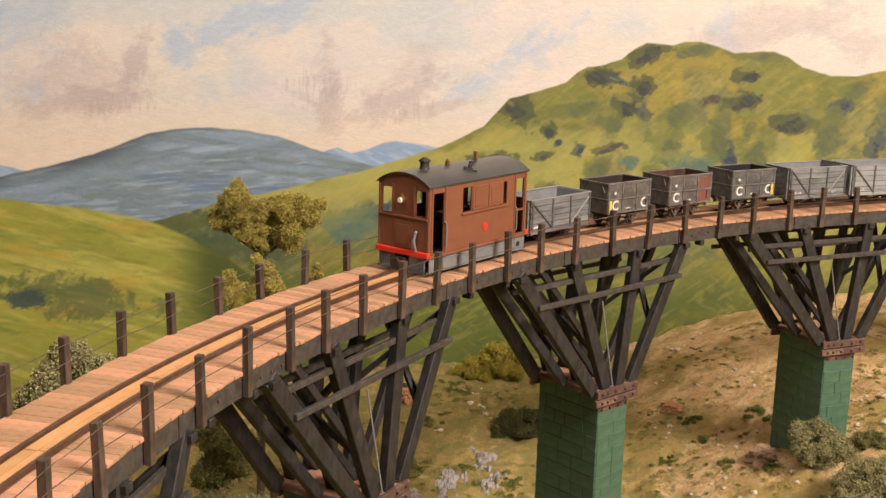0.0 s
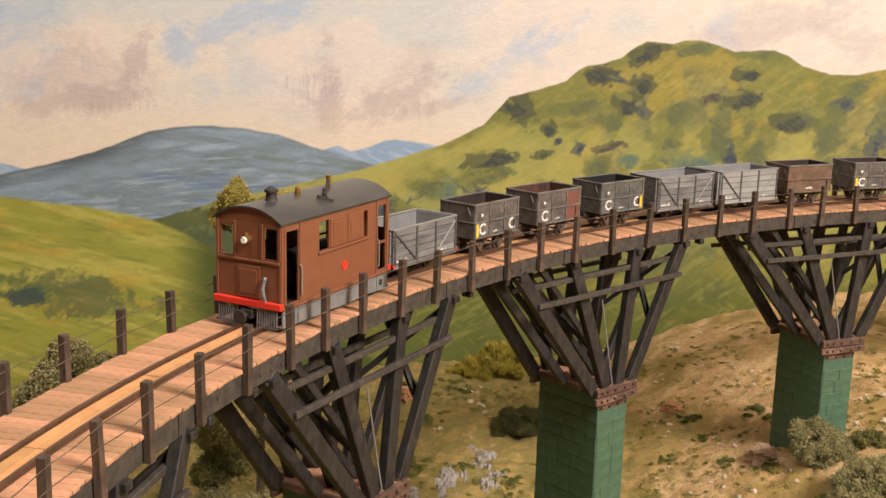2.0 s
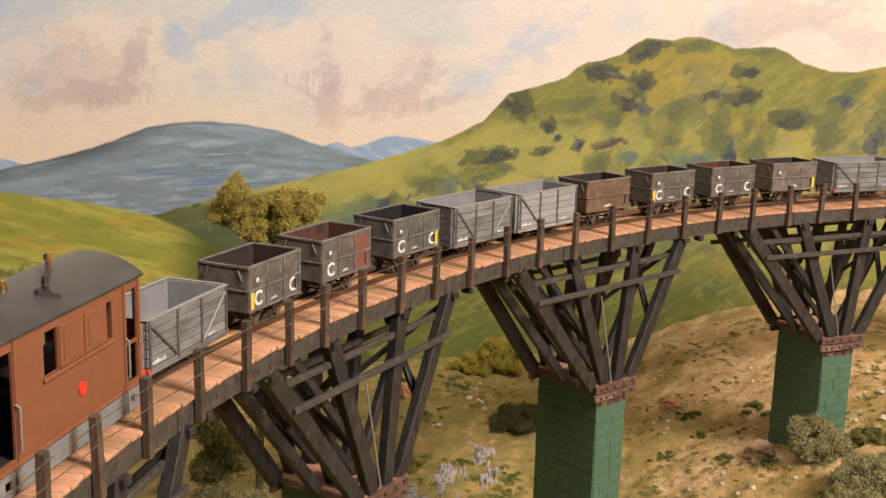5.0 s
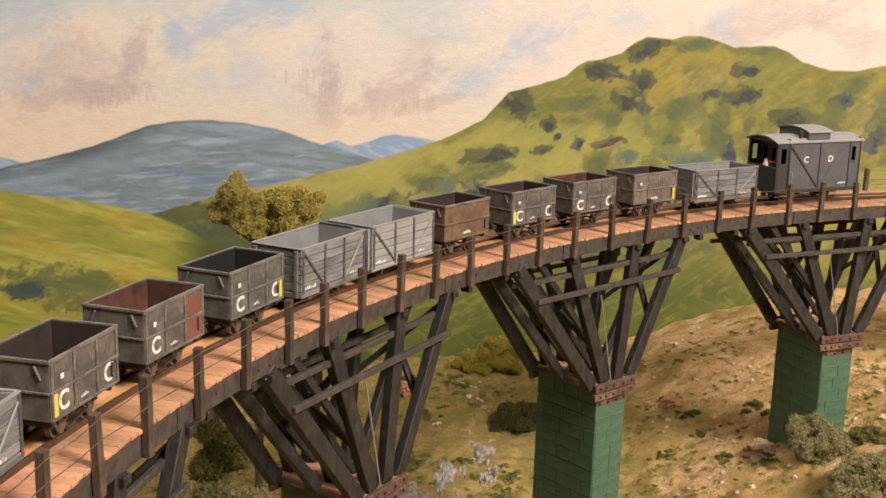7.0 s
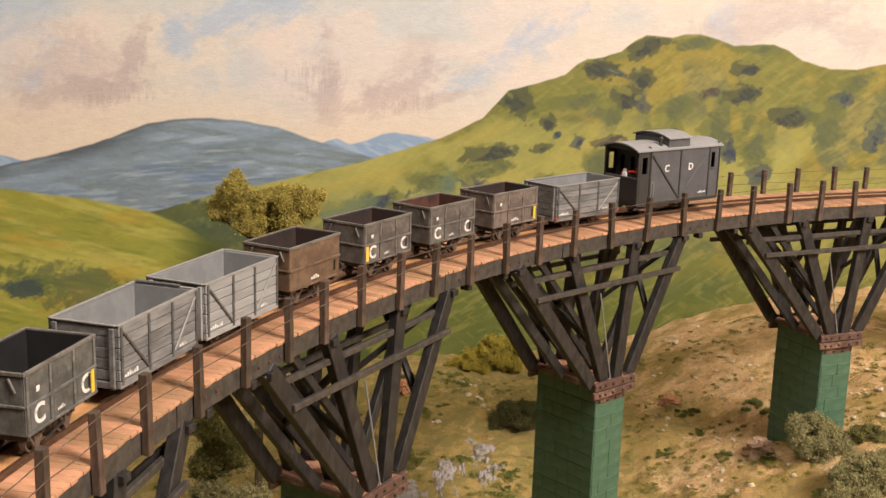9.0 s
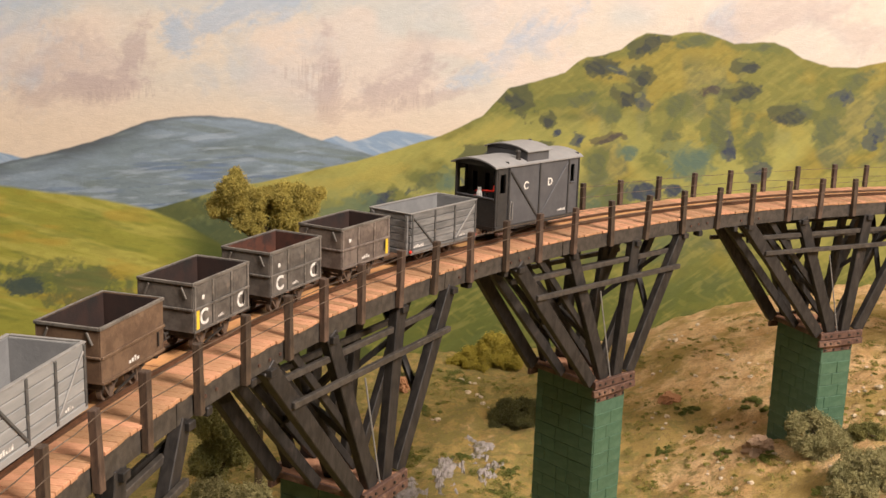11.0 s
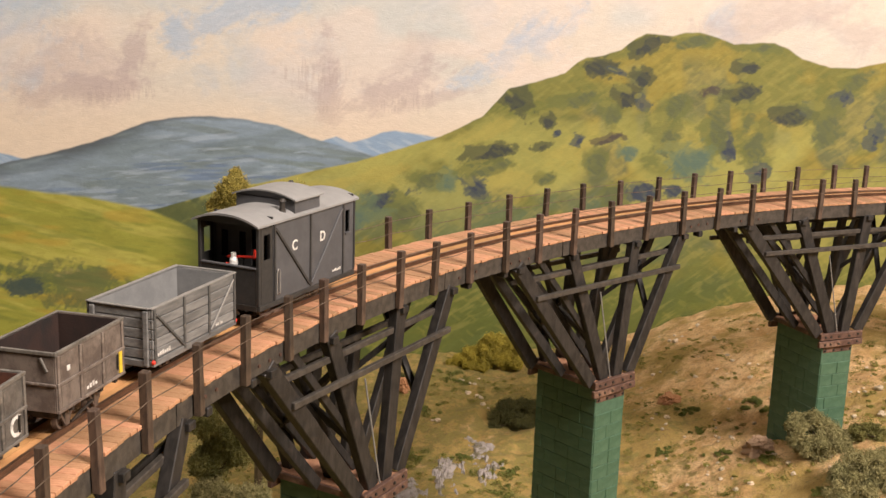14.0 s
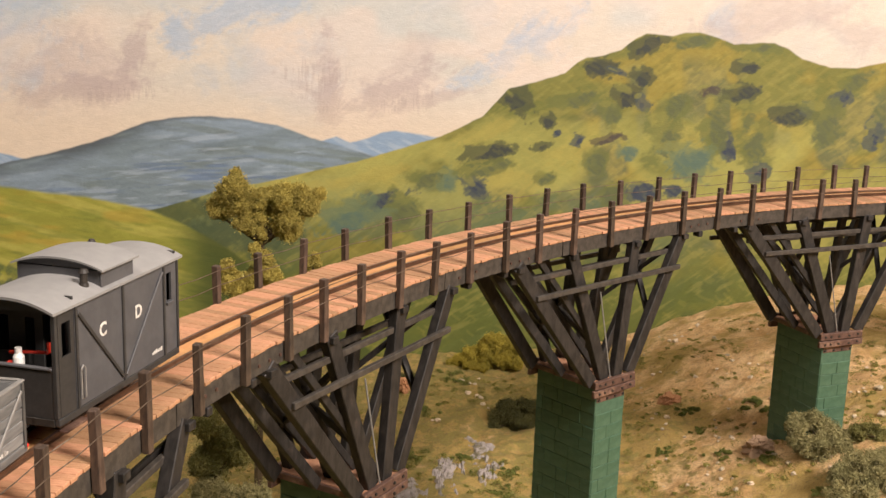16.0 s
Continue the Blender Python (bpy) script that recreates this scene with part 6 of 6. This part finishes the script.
# ---- stones and turf ----
def stones():
    rnd = random.Random(4)
    shapes = []
    for v in range(5):
        bm = bmesh.new()
        bmesh.ops.create_icosphere(bm, subdivisions=2, radius=1)
        for p in bm.verts:
            p.co *= 0.75 + 0.5 * noise.noise(p.co * 1.3 + Vector((v * 7, 0, 0)))
            p.co.z *= 0.65
        shapes.append(mesh_of("stone", bm, M["rock"]))
    def put(x, y, r, label, mesh):
        z = float(ground_z(np.array(x), np.array(y)))
        ob = new("stone", mesh)
        ob.matrix_basis = pose(x, y, z + r * 0.15, 0, 0, rnd.uniform(0, 360)) @ Matrix.Diagonal((r, r * rnd.uniform(0.7, 1.1), r, 1))
        tagged(ob, label, "stone", "stones on the sandy bank")
    for k in range(150):
        x, y = rnd.uniform(0.16, 0.50), rnd.uniform(1.02, 1.58)
        put(x, y, rnd.choice((0.0014, 0.0018, 0.0024, 0.003, 0.004)), "small pale stone lying on the sandy bank", rnd.choice(shapes))
    for x, y, r in ((0.325, 1.525, 0.0075), (0.326, 1.393, 0.0048), (0.372, 1.498, 0.0052), (0.274, 1.298, 0.0052), (0.263, 1.266, 0.0036), (0.268, 1.275, 0.003), (0.360, 1.102, 0.0040),
                    (0.302, 1.138, 0.0042), (0.378, 1.327, 0.0045), (0.384, 1.26, 0.0048), (0.481, 1.196, 0.0075), (0.46, 1.129, 0.0060), (0.318, 1.53, 0.004), (0.258, 1.21, 0.003), (0.285, 1.245, 0.003)):
        put(x, y, r, "cream stone lying on the sandy bank", rnd.choice(shapes))
    for x, y, r in ((0.032, 1.52, 0.0045), (0.042, 1.51, 0.004), (0.050, 1.505, 0.004), (0.040, 1.475, 0.0052), (0.052, 1.468, 0.0042), (0.057, 1.455, 0.0052), (0.060, 1.44, 0.0045), (0.001, 1.387, 0.0055), (0.056, 1.53, 0.003), (0.066, 1.42, 0.003), (-0.006, 1.39, 0.003)):
        put(x, y, r, "small cream stone lying on the turf", rnd.choice(shapes))
    def rugged(seed, material):
        bm = bmesh.new()
        bmesh.ops.create_icosphere(bm, subdivisions=4, radius=1)
        for p in bm.verts:
            q = p.co.copy()
            p.co *= 0.78 + 0.38 * noise.noise(q * 1.4 + Vector((seed, 0, 0))) + 0.22 * noise.noise(q * 3.6 + Vector((0, seed, 0))) + 0.10 * noise.noise(q * 9.0)
            p.co.z = min(p.co.z, 0.62 + 0.12 * noise.noise(q * 3.0)) * 0.8
        return mesh_of("stone", bm, material)
    orange, pink = rugged(3.0, M["rock_orange"]), rugged(11.0, M["rock_pink"])
    put(0.286, 1.350, 0.0150, "rough orange rock on the sandy bank", orange)
    put(0.347, 1.158, 0.0205, "flat-topped pinkish rock on the sandy bank", pink)
    put(-0.043, 1.495, 0.020, "rough orange rock beside the viaduct", orange)
    for number, (x, y, rx, ry) in enumerate(((0.014, 1.25, 0.020, 0.060), (0.054, 1.318, 0.024, 0.028), (0.062, 1.255, 0.018, 0.034), (-0.030, 1.20, 0.022, 0.05))):
        bm = bmesh.new()
        bmesh.ops.create_grid(bm, x_segments=56, y_segments=56, size=1.0)
        for w in bm.verts:
            u, v = w.co.x, w.co.y
            qx, qy = x + u * rx, y + v * ry
            ragged = 0.62 - math.hypot(u, v) + 0.75 * noise.fractal(Vector((u * 2.1 + number * 9, v * 2.1, 0.5)), 0.8, 2.0, 4)
            crust = 0.0018 * noise.fractal(Vector((u * 7, v * 7, number * 3.0)), 0.7, 2.1, 5)
            h = float(ground_z(np.array(qx), np.array(qy)))
            w.co = Vector((qx, qy, h + max(-0.004, min(0.0035, ragged * 0.009)) + crust))
        lower = bmesh.ops.extrude_face_region(bm, geom=bm.faces[:])["geom"]
        for w in lower:
            if isinstance(w, bmesh.types.BMVert):
                w.co.z -= 0.006
        ob = new("rock_outcrop", mesh_of("rock_outcrop", bm, M["rock_grey"]))
        tagged(ob, "crusty pale grey rock outcrop in the turf", "rock", "rock outcrops")


stones()


def turf():
    rs = np.random.RandomState(11)
    x, y = rs.uniform(-0.35, 0.65, 2600), rs.uniform(0.9, 1.6, 2600)
    keep = fbm(x * 14.0, y * 14.0, 2) > 0.50
    x, y = x[keep], y[keep]
    centres = np.stack([x, y, ground_z(x, y) + 0.0006], 1)
    radii = 0.002 + 0.006 * rs.rand(len(x)) ** 2
    ob = flakes("turf", *chips(centres, radii, [70] * len(x), 0.0007, 12, (1.4, 1.4, 0.35)), M["tuft"])
    tagged(ob, "tufts of green and olive turf on the bank", "turf", kind="stuff")
    # green weeds in small knots, thickest on the left-hand slope and round the rocks
    seeds = [(0.363, 1.262, 0.016), (0.310, 1.177, 0.010), (0.383, 1.218, 0.016), (0.344, 1.130, 0.013), (0.296, 1.309, 0.013), (0.255, 1.227, 0.010), (0.030, 1.520, 0.018), (0.078, 1.255, 0.020), (0.034, 1.30, 0.012), (0.085, 1.20, 0.020), (0.21, 1.53, 0.016), (0.37, 1.03, 0.012), (0.24, 1.50, 0.012), (0.30, 1.25, 0.008), (-0.04, 1.30, 0.03), (-0.02, 1.42, 0.02)]
    pts, rad = [], []
    for cx, cy, r in seeds:
        for _ in range(14):
            qx, qy = cx + rs.normal() * r * 0.55, cy + rs.normal() * r * 0.55
            pts.append((qx, qy, float(ground_z(np.array(qx), np.array(qy))) + 0.001))
            rad.append(r * rs.uniform(0.10, 0.26))
    ob = flakes("weeds", *chips(pts, rad, [160] * len(pts), 0.0007, 15, (1.2, 1.2, 0.7)), M["weed"])
    tagged(ob, "knots of green weeds on the bank", "weeds", kind="stuff")


turf()


# ---- deck planks ----
def planks():
    rnd = random.Random(2)
    pitch = 0.355
    shapes = []
    for v in range(6):
        bm = bmesh.new()
        half_in, half_out = (R - HALF) * radians(pitch) / 2 - 0.00022, (R + HALF) * radians(pitch) / 2 - 0.00022
        y0, y1 = -HALF + 0.0004 * rnd.uniform(-1, 1), HALF - 0.0003 + 0.00045 * rnd.uniform(-1, 1)
        lo = [bm.verts.new(p) for p in ((-half_out, y0, -0.0018), (half_out, y0, -0.0018), (half_in, y1, -0.0018), (-half_in, y1, -0.0018))]
        e = 0.00022
        mi = [bm.verts.new((p.co.x, p.co.y, -0.0003)) for p in lo]
        up = [bm.verts.new((p.co.x * (1 - e / abs(p.co.x)), p.co.y * (1 - e / abs(p.co.y)), 0.0)) for p in lo]
        bm.faces.new(lo[::-1])
        bm.faces.new(up)
        for k in range(4):
            bm.faces.new((lo[k], lo[(k + 1) % 4], mi[(k + 1) % 4], mi[k]))
            bm.faces.new((mi[k], mi[(k + 1) % 4], up[(k + 1) % 4], up[k]))
        shapes.append(mesh_of("plank", bm, M["plank"]))
    n = int((A1 - A0) / pitch)
    rest = bmesh.new()
    for k in range(n):
        a = A0 + (k + 0.5) * pitch
        m = arc_pose(a, 0, rnd.uniform(-0.0002, 0.0001)) @ pose(0, rnd.uniform(-0.0005, 0.0005), 0, 0, 0, rnd.uniform(-0.15, 0.15))
        me = rnd.choice(shapes)
        if 105.0 < a < 180.0:
            ob = new("plank", me)
            ob.parent, ob.matrix_basis = viaduct, m
        else:
            i = len(rest.verts)
            rest.from_mesh(me)
            rest.verts.ensure_lookup_table()
            bmesh.ops.transform(rest, matrix=m, verts=rest.verts[i:])
    tagged(part("planking", rest, M["plank"], viaduct), kind="stuff")


planks()


# ---- what moves ----
TRAVEL = [(0.0, 0.0), (0.5, 0.043), (1.0, 0.0863), (1.5, 0.1302), (2.0, 0.1742), (2.5, 0.2180), (3.0, 0.2618), (3.5, 0.3058), (4.0, 0.3502), (4.6, 0.4040), (5.2, 0.4585), (5.8, 0.5135), (6.5, 0.5780),
          (7.0, 0.6242), (7.5, 0.6706), (8.0, 0.7165), (8.5, 0.7620), (9.0, 0.8082), (9.6, 0.8640), (10.2, 0.9200), (10.8, 0.9762), (11.5, 1.0415), (12.0, 1.0882), (12.5, 1.1355), (13.0, 1.1828),
          (13.5, 1.2302), (14.0, 1.2780), (14.5, 1.3260), (15.0, 1.3740), (15.5, 1.4215), (16.0, 1.4686)]


def gone(t):
    return float(np.interp(t, [a for a, b in TRAVEL], [b for a, b in TRAVEL]))


def motions():
    for ob, s in TRAIN:
        walk(ob, [(0.5 * k, arc_pose(math.degrees((s + gone(0.5 * k)) / R), TRACK_OFF)) for k in range(33)])
    turns = [k / 15 for k in range(241)]
    for ob, x, z, r in WHEELS:
        walk(ob, [(t, pose(x, 0, z, 0, math.degrees(gone(t) / r), 0)) for t in turns])


motions()
